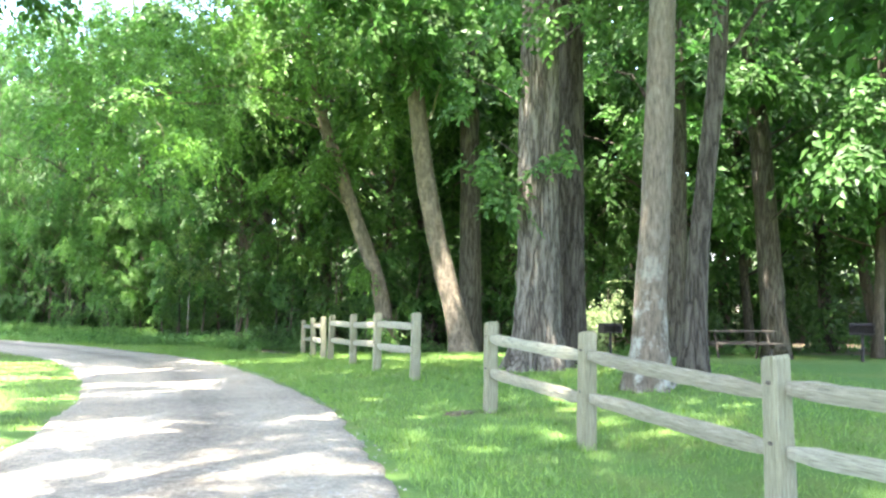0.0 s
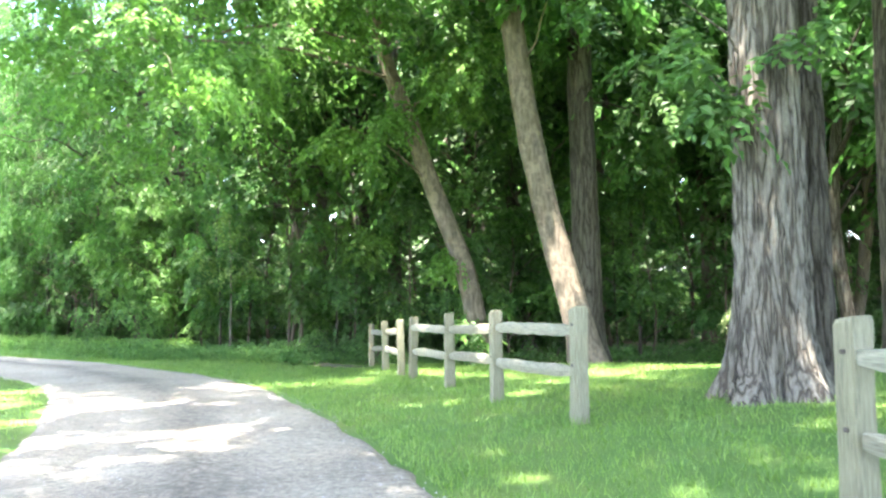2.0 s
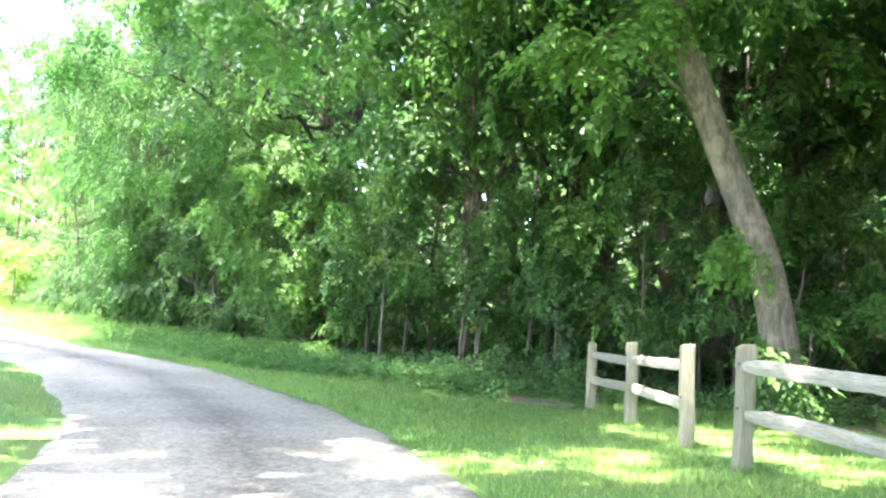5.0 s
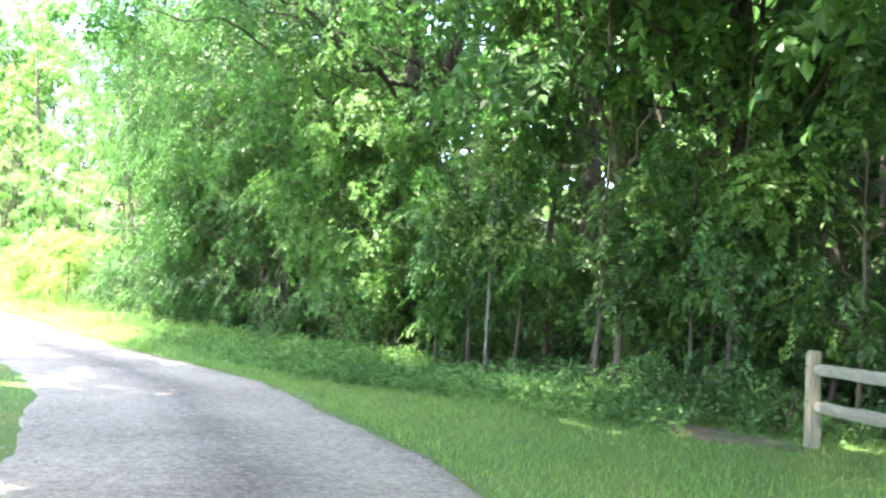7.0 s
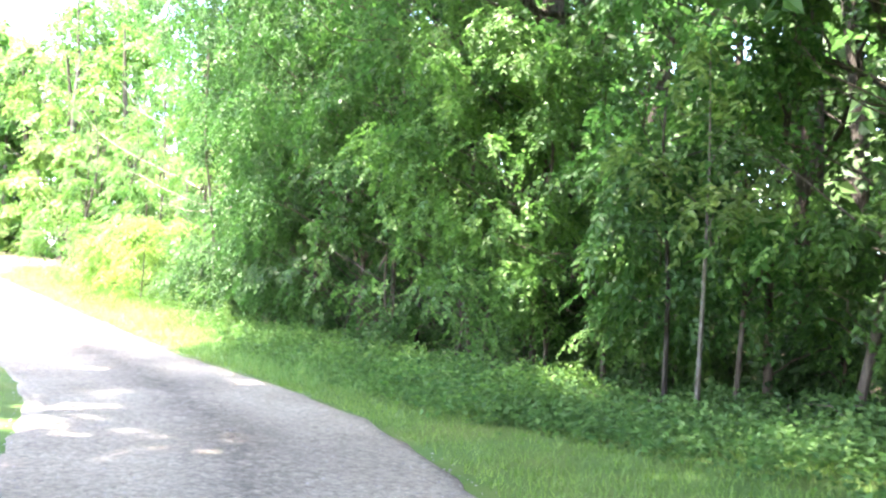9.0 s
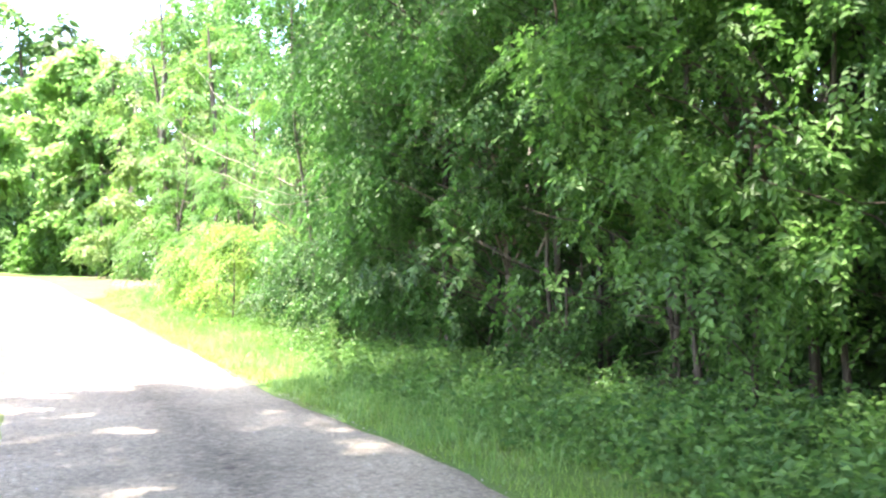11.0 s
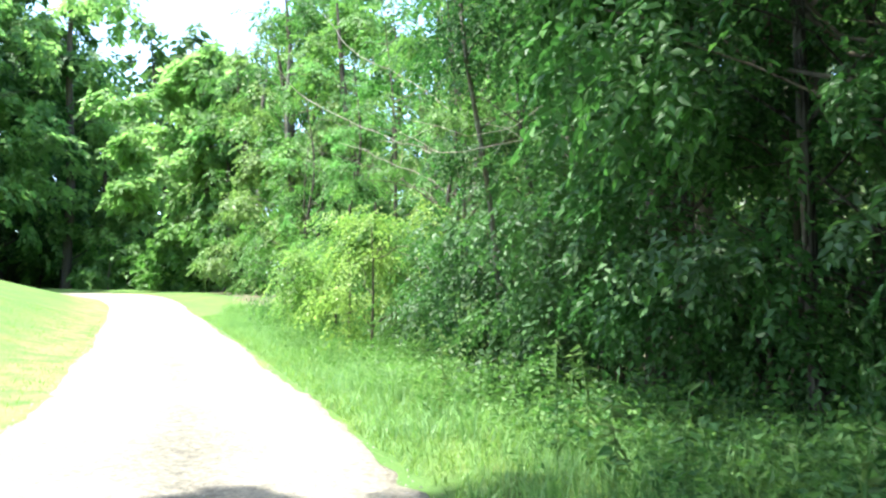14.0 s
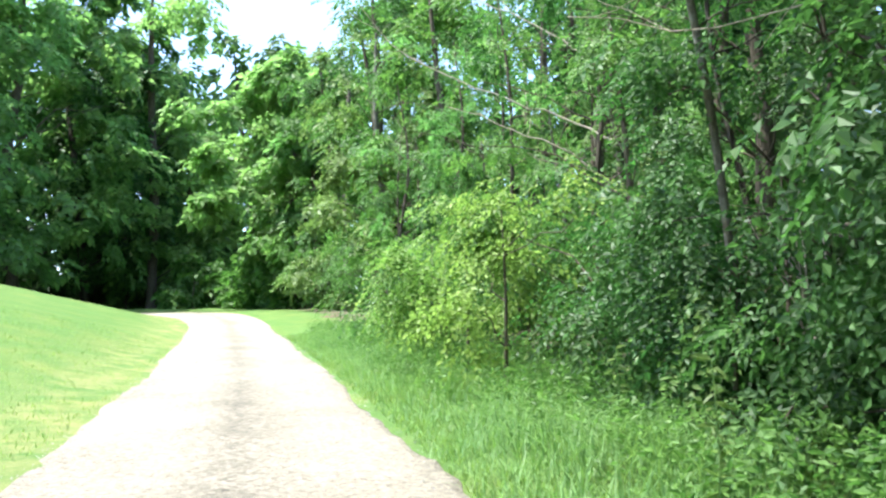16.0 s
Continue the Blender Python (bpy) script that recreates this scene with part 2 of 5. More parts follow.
# ---- the lie of the land ----
ROAD = np.array([(8.4, -16), (5.4, -7), (2.85, 1.2), (-0.45, 10.2), (-2.2, 14.0), (-4.4, 18.0), (-6.6, 21.2), (-9.0, 24.0), (-11.3, 26.1), (-13.7, 28.2), (-16.8, 30.1),
                 (-20.2, 31.85), (-23.6, 33.5), (-27.2, 35.3), (-31.0, 37.1), (-37.0, 39.85), (-45.0, 43.4), (-55.5, 47.9), (-62.0, 49.8), (-68.0, 49.9), (-73.0, 48.4), (-82.0, 43.5)])
WOODS = np.array([(40, 30), (24, 33), (12, 35), (4, 32.6), (-2, 31.4), (-6, 30.9), (-8.5, 31.0), (-11.6, 32.4), (-13.8, 33.0), (-16.9, 34.5), (-20.2, 36.4), (-24.6, 38.4), (-29.2, 40.8),
                  (-35, 43.7), (-42, 46.9), (-52, 51.4), (-60, 54.0), (-68, 57), (-78, 60.5), (-92, 64)], float)


def dense(line, step):
    """A smooth line through the given points, sampled about every step metres (Catmull-Rom)."""
    pts = np.vstack([2 * line[0] - line[1], line, 2 * line[-1] - line[-2]])
    out = []
    for a, b, c, d in zip(pts, pts[1:], pts[2:], pts[3:]):
        n = max(2, int(np.linalg.norm(c - b) / step))
        k = np.linspace(0, 1, n, endpoint=False)[:, None]
        out.append(0.5 * (2 * b + (c - a) * k + (2 * a - 5 * b + 4 * c - d) * k**2 + (3 * b - a - 3 * c + d) * k**3))
    return np.vstack(out + [line[-1:]])


ROAD_FINE, WOODS_FINE = dense(ROAD, 1.2), dense(WOODS, 1.5)


def beside(x, y, line):
    """Signed distance from a line: positive to the right of its course."""
    x, y = np.asarray(x, float), np.asarray(y, float)
    best, sign = np.full(x.shape, 1e9), np.ones(x.shape)
    for (ax, ay), (bx, by) in zip(line, line[1:]):
        dx, dy = bx - ax, by - ay
        k = np.clip(((x - ax) * dx + (y - ay) * dy) / (dx * dx + dy * dy), 0, 1)
        ex, ey = x - ax - k * dx, y - ay - k * dy
        d = np.hypot(ex, ey)
        near = d < best
        best = np.where(near, d, best)
        sign = np.where(near, np.where(dx * ey - dy * ex > 0, -1.0, 1.0), sign)
    return best * sign


def smooth(v, a, b):
    k = np.clip((v - a) / (b - a), 0, 1)
    return k * k * (3 - 2 * k)


# rises and dips of the ground along the fences
FENCE_RUN = (10.0, 12.6, 14.5, 16.3, 18.4, 20.8, 23.0, 24.6, 26.9, 29.3, 33.0)
FENCE_LIFT = (0.0, 0.01, 0.06, 0.1, 0.08, 0.04, -0.03, -0.07, -0.15, -0.23, -0.24)


def land(x, y):
    """The ground's height: level by the fences, climbing along the drive, with a bank behind the fence and a lawn that rises beside the climb."""
    x, y = np.asarray(x, float), np.asarray(y, float)
    u = np.clip((x + 20.7) * -0.79 + (y - 32.5) * 0.61, -200, 62)
    z = 0.07 + 0.325 * np.log1p(np.exp((u - 2) / 5))
    lat = beside(x, y, ROAD_FINE[::2])
    z = z + 0.26 * smooth(lat, 2.0, 8.5) * smooth(y + 0.3 * x, 34, 22)
    z = z - 0.16 * smooth(lat, 1.8, 4.0) * smooth(y, 11.5, 7.9)
    z = z + 0.275 * np.clip(-lat - 2.0, 0, 13) * smooth(u, 2, 21)
    z = z + np.interp(y, FENCE_RUN, FENCE_LIFT) * smooth(lat, 1.8, 4.0) * smooth(x, -9.5, -5.0)
    z = z + 0.42 * smooth(u, 33, 46)
    z = z + 0.03 * np.sin(x * 0.9 + 1.3) * np.sin(y * 0.8) * smooth(np.abs(lat), 1.9, 4)
    return z


def ground_at(x, y):
    return float(land(np.array([x]), np.array([y]))[0])


# ---- mesh helpers ----


def grid_mesh(name, verts, faces, mats, index=None, shade=True):
    me = bpy.data.meshes.new(name)
    verts, faces = np.asarray(verts, np.float32), np.asarray(faces, np.int32)
    nv, (nf, k) = len(verts), faces.shape
    me.vertices.add(nv)
    me.vertices.foreach_set("co", verts.ravel())
    me.loops.add(nf * k)
    me.loops.foreach_set("vertex_index", faces.ravel())
    me.polygons.add(nf)
    me.polygons.foreach_set("loop_start", np.arange(0, nf * k, k, dtype=np.int32))
    for m in mats:
        me.materials.append(m)
    if index is not None:
        me.polygons.foreach_set("material_index", np.asarray(index, np.int32))
    me.polygons.foreach_set("use_smooth", np.full(nf, shade))
    me.update(calc_edges=True)
    return me


def child(name, me, parent, label=""):
    ob = new(name, me)
    ob.parent = parent
    return tagged(ob, label)


def part(name, bm, mat, parent, label=""):
    me = bpy.data.meshes.new(name)
    bm.to_mesh(me)
    bm.free()
    me.materials.append(mat)
    return child(name, me, parent, label)


def thing(name, x, y, z, label, category, group="", kind=""):
    ob = new(name)
    ob.empty_display_size = 0.2
    ob.location = (x, y, z)
    return tagged(ob, label, category, group, kind)



def unit(v):
    return v / np.maximum(np.linalg.norm(v, axis=-1, keepdims=True), 1e-9)


def tube(path, radii, sides=12, ridge=0.0, flare=0.0, seed=0, furrow=0.0):
    """A bark-covered stem along a path: rings of uneven radius, with a root flare at the foot."""
    path, radii = np.asarray(path, float), np.asarray(radii, float)
    r = np.random.default_rng(seed)
    fwd = unit(np.gradient(path, axis=0))
    side = unit(np.cross(fwd, [0.31, 0.95, 0.05]))
    up = np.cross(side, fwd)
    ang = np.linspace(0, 2 * np.pi, sides, endpoint=False)
    lobes = 1 + ridge * np.sin(ang * 5 + r.uniform(0, 6)) * 0.6 + ridge * np.sin(ang * 3 + r.uniform(0, 6)) + ridge * 0.5 * r.normal(size=sides)
    verts = []
    for i, (p, rad) in enumerate(zip(path, radii)):
        foot = np.exp(-np.linalg.norm(p - path[0]) / 0.38) * flare
        shape = lobes * (1 + foot * (1 + 0.55 * np.sin(ang * 5 + 1.7))) * (1 + 0.03 * r.normal(size=sides))
        if furrow:
            deep = np.array([abs(noise.noise(Vector((math.cos(a) * 7.5 * rad / 0.3, math.sin(a) * 7.5 * rad / 0.3, p[2] * 1.5 + seed)))) for a in ang])
            shape = shape - furrow / rad * np.exp(-((deep / 0.13) ** 2))
        verts.append(p + rad * shape[:, None] * (np.cos(ang)[:, None] * side[i] + np.sin(ang)[:, None] * up[i]))
    n = len(path)
    i, j = np.meshgrid(np.arange(n - 1), np.arange(sides), indexing="ij")
    a, b = i * sides + j, i * sides + (j + 1) % sides
    faces = np.stack([a, b, b + sides, a + sides], -1).reshape(-1, 4)
    return np.vstack(verts), faces


def bend(a, b, n, wobble, r, sag=0.0):
    """A wandering line from a to b."""
    k = np.linspace(0, 1, n)[:, None]
    p = np.asarray(a) * (1 - k) + np.asarray(b) * k
    w = np.cumsum(r.normal(size=(n, 3)), axis=0) * wobble
    w -= w[0] * (1 - k) + w[-1] * k
    p = p + w
    p[:, 2] += sag * np.sin(np.pi * k[:, 0])
    return p


def leaves(centres, size, r, droop=0.25, flat=0.8, wide=0.62, near=False):
    """Pointed leaves folded along the midrib. near: with shoulders, so that the outline is rounder."""
    n = len(centres)
    size = (size * r.uniform(0.6, 1.3, n))[:, None]
    out = unit(np.column_stack([r.normal(size=n), r.normal(size=n), r.normal(size=n) * 0.45 - droop]))
    nrm = unit(np.column_stack([r.normal(size=n) * (1 - flat), r.normal(size=n) * (1 - flat), np.full(n, flat * 0.6)]) + r.normal(size=(n, 3)) * 0.38)
    sid = unit(np.cross(out, nrm))
    nrm = np.cross(sid, out)
    tip = centres + out * size
    mid = centres + out * size * 0.42
    fold = nrm * size * 0.13
    if not near:
        v = np.stack([centres, mid + sid * size * wide / 2 + fold, tip, mid - sid * size * wide / 2 + fold], 1).reshape(-1, 3)
        b = np.arange(n)[:, None] * 4
        f = np.concatenate([b + [0, 1, 2], b + [0, 2, 3]], 1).reshape(-1, 3)
        return v, f
    lo, hi = centres + out * size * 0.22, centres + out * size * 0.66
    v = np.stack([centres, lo + sid * size * wide * 0.46 + fold, hi + sid * size * wide * 0.34 + fold * 0.8, tip - nrm * size * 0.08,
                  hi - sid * size * wide * 0.34 + fold * 0.8, lo - sid * size * wide * 0.46 + fold], 1).reshape(-1, 3)
    b = np.arange(n)[:, None] * 6
    f = np.concatenate([b + [0, 1, 2], b + [0, 2, 3], b + [0, 3, 4], b + [0, 4, 5]], 1).reshape(-1, 3)
    return v, f


def sprays(points, per, spread, r):
    """Leaf places: small flat sprays of leaves round each twig end."""
    n = len(points)
    tilt = unit(np.column_stack([r.normal(size=n) * 0.35, r.normal(size=n) * 0.35, np.ones(n)]))
    off = r.normal(size=(n, per, 3)) * spread
    off -= np.sum(off * tilt[:, None], -1, keepdims=True) * tilt[:, None] * 0.72
    return (points[:, None] + off).reshape(-1, 3)


def lobe_points(lobes, n, r, shell=0.45, broad=0.0, gather=13):
    """Twig ends gathered in flattish clumps over ellipsoids (x, y, z, radius, height), with gaps between the clumps, and the way each twig grows."""
    lobes = np.asarray(lobes, float)
    w = lobes[:, 3] ** 2
    m = max(2 * len(lobes), n // gather)
    L = lobes[r.choice(len(lobes), m, p=w / w.sum())]
    d = unit(r.normal(size=(m, 3)))
    rad = np.clip(r.beta(3, 1.2, m), shell * 0.5, 1) * (1 + 0.16 * r.normal(size=m))
    heart = L[:, :3] + d * rad[:, None] * np.column_stack([L[:, 3], L[:, 3], L[:, 4]])
    k = r.integers(0, m, n)
    wide = (0.12 + broad + 0.2 * L[k, 3]) * r.uniform(0.7, 1.2, n)
    off = np.clip(r.normal(size=(n, 3)), -1.8, 1.8) * wide[:, None] * [1, 1, 0.5]
    off[:, 2] -= 0.25 * np.hypot(off[:, 0], off[:, 1])
    return heart[k] + off, unit(unit(off) * 0.8 + d[k])


LATTICE = np.random.default_rng(77).uniform(size=(32, 32, 32))


def lumps(p, scale):
    """Smooth random values between 0 and 1 over space, with lumps of that size in metres."""
    q = np.asarray(p, float) / np.asarray(scale)
    i = np.floor(q).astype(int)
    f = q - i
    f = f * f * (3 - 2 * f)
    out = 0
    for dx in (0, 1):
        for dy in (0, 1):
            for dz in (0, 1):
                w = np.where(dx, f[:, 0], 1 - f[:, 0]) * np.where(dy, f[:, 1], 1 - f[:, 1]) * np.where(dz, f[:, 2], 1 - f[:, 2])
                out = out + w * LATTICE[(i[:, 0] + dx) % 32, (i[:, 1] + dy) % 32, (i[:, 2] + dz) % 32]
    return out


# openings in the canopy through which the sun reaches a trunk, a shrub and the turf: place and radius
SUN_GAPS = [((-0.5, 25.72, 2.4), 0.42), ((3.65, 29.0, 1.7), 1.0)]


def canopy_open(p):
    """Where leaves may stand: not in the openings that let the sun in."""
    keep = np.ones(len(p), bool)
    for place, radius in SUN_GAPS:
        way = p - np.array(place)
        along = way @ np.array(SUN)
        keep &= (np.linalg.norm(way - along[:, None] * np.array(SUN), axis=1) > radius) | (along < 1.2)
    return keep


def twig_leaves(points, ways, per, size, reach, r, droop=0.25, wide=0.62, near=False):
    """Leaves set along both sides of each twig, lying in one plane with it, as a branch bears them."""
    n = len(points)
    axis = unit(ways * [1, 1, 0.45] + r.normal(size=(n, 3)) * 0.3 - [0, 0, 0.35 + droop])
    nrm = np.array([0, 0, 1.0]) + r.normal(size=(n, 3)) * 0.3 + ways * 0.4
    nrm = unit(nrm - np.sum(nrm * axis, 1, keepdims=True) * axis)
    side = np.cross(axis, nrm)
    j = np.arange(per)
    step = (j + 0.3) / per
    hand = np.where(j % 2, 1.0, -1.0)
    long = reach * r.uniform(0.7, 1.3, n)
    base = points[:, None] + axis[:, None] * (long[:, None] * step[None] - 0.5 * long[:, None])[..., None] - np.array([0, 0, 1.0]) * (0.25 * long[:, None] * step[None] ** 2)[..., None]
    out = axis[:, None] * (0.35 + 0.5 * step)[None, :, None] + side[:, None] * (hand * (1.0 - 0.45 * step))[None, :, None]
    m = n * per
    c = base.reshape(-1, 3)
    out = unit(out.reshape(-1, 3) + r.normal(size=(m, 3)) * 0.22 - [0, 0, 0.18])
    up = np.repeat(nrm, per, 0) + r.normal(size=(m, 3)) * 0.27
    sz = (np.repeat(np.broadcast_to(size, n), per) * r.uniform(0.65, 1.25, m))[:, None]
    sid = unit(np.cross(out, up))
    up = np.cross(sid, out)
    fold = up * sz * 0.12
    tip, mid = c + out * sz - up * sz * 0.08, c + out * sz * 0.42
    if not near:
        v = np.stack([c, mid + sid * sz * wide / 2 + fold, tip, mid - sid * sz * wide / 2 + fold], 1).reshape(-1, 3)
        b = np.arange(m)[:, None] * 4
        return v, np.concatenate([b + [0, 1, 2], b + [0, 2, 3]], 1).reshape(-1, 3)
    lo, hi = c + out * sz * 0.22, c + out * sz * 0.66
    v = np.stack([c, lo + sid * sz * wide * 0.46 + fold, hi + sid * sz * wide * 0.34 + fold * 0.8, tip, hi - sid * sz * wide * 0.34 + fold * 0.8, lo - sid * sz * wide * 0.46 + fold], 1).reshape(-1, 3)
    b = np.arange(m)[:, None] * 6
    return v, np.concatenate([b + [0, 1, 2], b + [0, 2, 3], b + [0, 3, 4], b + [0, 4, 5]], 1).reshape(-1, 3)


HOLLOW = 0.425


def tree(name, label, category, x, y, stem, radii, lobes, twigs, per, size, leaf, bark, sides=12, ridge=0.05, flare=0.5, seed=0, spread=0.2, near=False, group="", limbs=True, droop=0.25, sink=0.12, keep_out=None, arms=(), furrow=0.0, high=99.0, gather=13, sprigs=()):
    """A tree or shrub. stem: places of the trunk from the foot, relative to it; lobes: leaf masses, relative to the foot; each lobe is fed by a limb."""
    r = np.random.default_rng(seed)
    ob = thing(name, x, y, ground_at(x, y), label, category, group)
    stem = np.array(stem, float)
    fine = dense(stem, 0.2 if furrow else 0.45)
    rad = np.interp(np.linspace(0, 1, len(fine)), np.linspace(0, 1, len(radii)), radii)
    fine[0, 2] -= sink
    v, f = tube(fine, rad, sides, ridge, flare, seed, furrow)
    child("trunk", grid_mesh("trunk", v, f, [bark]), ob)
    lobes = np.asarray(lobes, float)
    spots, girth = fine, rad
    for arm in arms:
        p = dense(np.array(arm, float), 0.4)
        p[1:] += np.cumsum(r.normal(size=(len(p) - 1, 3)), axis=0) * 0.025
        w = np.linspace(0.045, 0.014, len(p))
        v, f = tube(p, w, 8, 0.05, 0, seed)
        child("limb", grid_mesh("limb", v, f, [bark]), ob)
        spots, girth = np.vstack([spots, p]), np.concatenate([girth, w])
    if limbs:
        for q in (lobes if size < 0.45 else lobes[::3]):
            flat_way = np.hypot(q[0] - spots[:, 0], q[1] - spots[:, 1])
            k = int(np.argmin(flat_way + 1.4 * np.abs(q[2] - 0.45 * flat_way - spots[:, 2])))
            a, b = spots[k], q[:3] + r.normal(size=3) * q[3] * 0.2
            length = np.linalg.norm(b - a)
            if length < 0.4:
                continue
            p = bend(a, b, max(5, int(length / 0.4)), 0.045 * min(length, 3), r, 0.08 * length)
            p = p if size < 0.3 else p[::2]
            v, f = tube(p, np.linspace(min(girth[k] * 0.55, (0.006 + 0.006 * length) if size < 0.14 else (0.011 + 0.009 * length)), 0.005, len(p)), 6 if size < 0.14 else 4, 0.05, 0, seed)
            child("limb", grid_mesh("limb", v, f, [bark]), ob)
    if twigs:
        pts, ways = lobe_points(lobes, int(twigs * (1.3 if size < 0.3 else 1.15)), r, broad=0.4 * max(0.0, size - 0.2), gather=gather)
        for q in sprigs:
            p2, w2 = lobe_points([q], 28, r, gather=6)
            pts, ways = np.vstack([pts, p2]), np.vstack([ways, w2])
        at = pts + np.array([x, y, ob.location.z])
        lump = 1.0 if size < 0.2 else 1.6 if size < 0.4 else 2.4
        hollow = 0.62 * lumps(at, (1.15 * lump, 1.15 * lump, 0.7 * lump)) + 0.38 * lumps(at + 50, (0.5 * lump, 0.5 * lump, 0.3 * lump))
        keep = (pts[:, 2] > 0.05) & canopy_open(at) & (hollow > (HOLLOW if size < 0.3 else 0.38 if size < 0.45 else 0.33 if size < 0.7 else 0.22) + 0.05 * r.normal(size=len(at)))
        if keep_out is not None:
            keep &= keep_out(at)
        pts, ways = pts[keep], ways[keep]
        v, f = twig_leaves(pts, ways, per, size * np.where(pts[:, 2] > high, 1.55, 1.0), 2.1 * spread, r, droop, near=near)
        child("crown", grid_mesh("crown", v, f, [leaf], shade=False), ob)
    return ob


def crown_lobes(r, n, low, high, reach, cx=0.0, cy=0.0, rad=(1.2, 2.0)):
    """Leaf masses scattered about an upright axis, between two heights, fuller in the middle."""
    out = []
    for k in range(n):
        h = low + (high - low) * (k + r.uniform(0.1, 0.9)) / n
        rel = (h - low) / (high - low)
        wide = reach * (0.55 + 0.75 * math.sin(math.pi * min(0.9, 0.2 + 0.75 * rel)))
        a = k * 2.4 + r.uniform(-0.5, 0.5)
        d = wide * r.uniform(0.25, 1.0)
        s = r.uniform(*rad)
        out.append((cx + d * math.cos(a), cy + d * math.sin(a), h, s, s * r.uniform(0.6, 0.85)))
    return out


# ---- ground, drive ----
xs = np.concatenate([[-1500, -900, -500, -300, -200, -150, -120, -100], np.arange(-92, 30, 0.8), [30, 34, 40, 50, 70, 100, 160, 300, 600, 1500]])
ys = np.concatenate([[-1500, -800, -400, -200, -100, -60, -40, -30, -24], np.arange(-20, 66, 0.8), [66, 70, 78, 90, 110, 150, 220, 400, 800, 1500]])
gx, gy = np.meshgrid(xs, ys, indexing="ij")
gz = land(gx, gy)
gz -= 0.05 * (np.abs(beside(gx, gy, ROAD_FINE[::2])) < 1.5)
i, j = np.meshgrid(np.arange(len(xs) - 1), np.arange(len(ys) - 1), indexing="ij")
q = i * len(ys) + j
faces = np.stack([q, q + len(ys), q + len(ys) + 1, q + 1], -1).reshape(-1, 4)
mx, my = (xs[i] + xs[i + 1]).ravel() / 2, (ys[j] + ys[j + 1]).ravel() / 2
in_woods = beside(mx, my, WOODS_FINE) > 0.2
ground_mesh = grid_mesh("ground", np.column_stack([gx.ravel(), gy.ravel(), gz.ravel()]), faces, [turf, litter], in_woods.astype(int))
dry = np.exp(-((beside(gx, gy, ROAD_FINE[::2]) + 2.0) / 0.9) ** 2) * smooth(gx, -14, -24)
ground_mesh.attributes.new("dry", "FLOAT", "POINT").data.foreach_set("value", dry.ravel().astype(np.float32))
tagged(new("ground", ground_mesh),
       "mown green turf giving way to brown leaf litter under trees", "ground", kind="structure")

fine = dense(ROAD, 0.35)
fwd = unit(np.gradient(fine, axis=0))
rt = np.column_stack([fwd[:, 1], -fwd[:, 0]])
across = np.array([-1, -0.97, -0.9, -0.75, -0.55, -0.35, -0.15, 0.05, 0.25, 0.45, 0.65, 0.8, 0.92, 0.97, 1])
rows = []
for s, a in enumerate(across):
    ragged = 1.59 + 0.05 * np.sin(np.arange(len(fine)) * 0.21 + 2 * np.sign(a)) + 0.03 * np.random.default_rng(3 if a > 0 else 4).normal(size=len(fine))
    w = fine + rt * (a * ragged)[:, None]
    edge = abs(a)
    lift = 0.035 * (1 - edge**4) - (0.05 if edge == 1 else 0) - 0.02 * math.exp(-((edge - 0.5) / 0.16) ** 2)
    rows.append(np.column_stack([w, land(w[:, 0], w[:, 1]) + lift + 0.004 * np.random.default_rng(s).normal(size=len(fine))]))
rv = np.stack(rows, 1).reshape(-1, 3)
i, j = np.meshgrid(np.arange(len(fine) - 1), np.arange(len(across) - 1), indexing="ij")
q = i * len(across) + j
faces = np.stack([q, q + 1, q + len(across) + 1, q + len(across)], -1).reshape(-1, 4)
road_mesh = grid_mesh("road", rv, faces, [gravel])
loose = np.exp(-((across - 0.05) / 0.22) ** 2) + 0.45 * np.exp(-((np.abs(across) - 1.0) / 0.12) ** 2)
road_mesh.attributes.new("loose", "FLOAT", "POINT").data.foreach_set("value", np.tile(loose, len(fine)).astype(np.float32))
tagged(new("road", road_mesh), "pale grey packed gravel drive with worn wheel tracks", "road", kind="structure")

# ---- split-rail fences ----


def post_mesh(r, h=1.06, w=0.075):
    """A hewn post, set into the ground, with a sloped, knocked-about top."""
    bm = bmesh.new()
    rings = []
    for z, s in ((-0.25, 1.0), (0.0, 1.03), (0.3, 1.0), (0.65, 0.97), (h - 0.025, 0.95), (h, 0.84)):
        ring = []
        for a, b in ((-1, -0.8), (-0.8, -1), (0.8, -1), (1, -0.8), (1, 0.8), (0.8, 1), (-0.8, 1), (-1, 0.8)):
            ring.append(bm.verts.new((a * w * s + r.normal() * 0.004, b * w * 0.92 * s + r.normal() * 0.004, z + (0.012 * a if z > h - 0.1 else 0) + r.normal() * 0.003)))
        rings.append(ring)
    for a, b in zip(rings, rings[1:]):
        for k in range(8):
            bm.faces.new((a[k], a[(k + 1) % 8], b[(k + 1) % 8], b[k]))
    bm.faces.new(rings[-1])
    return bm


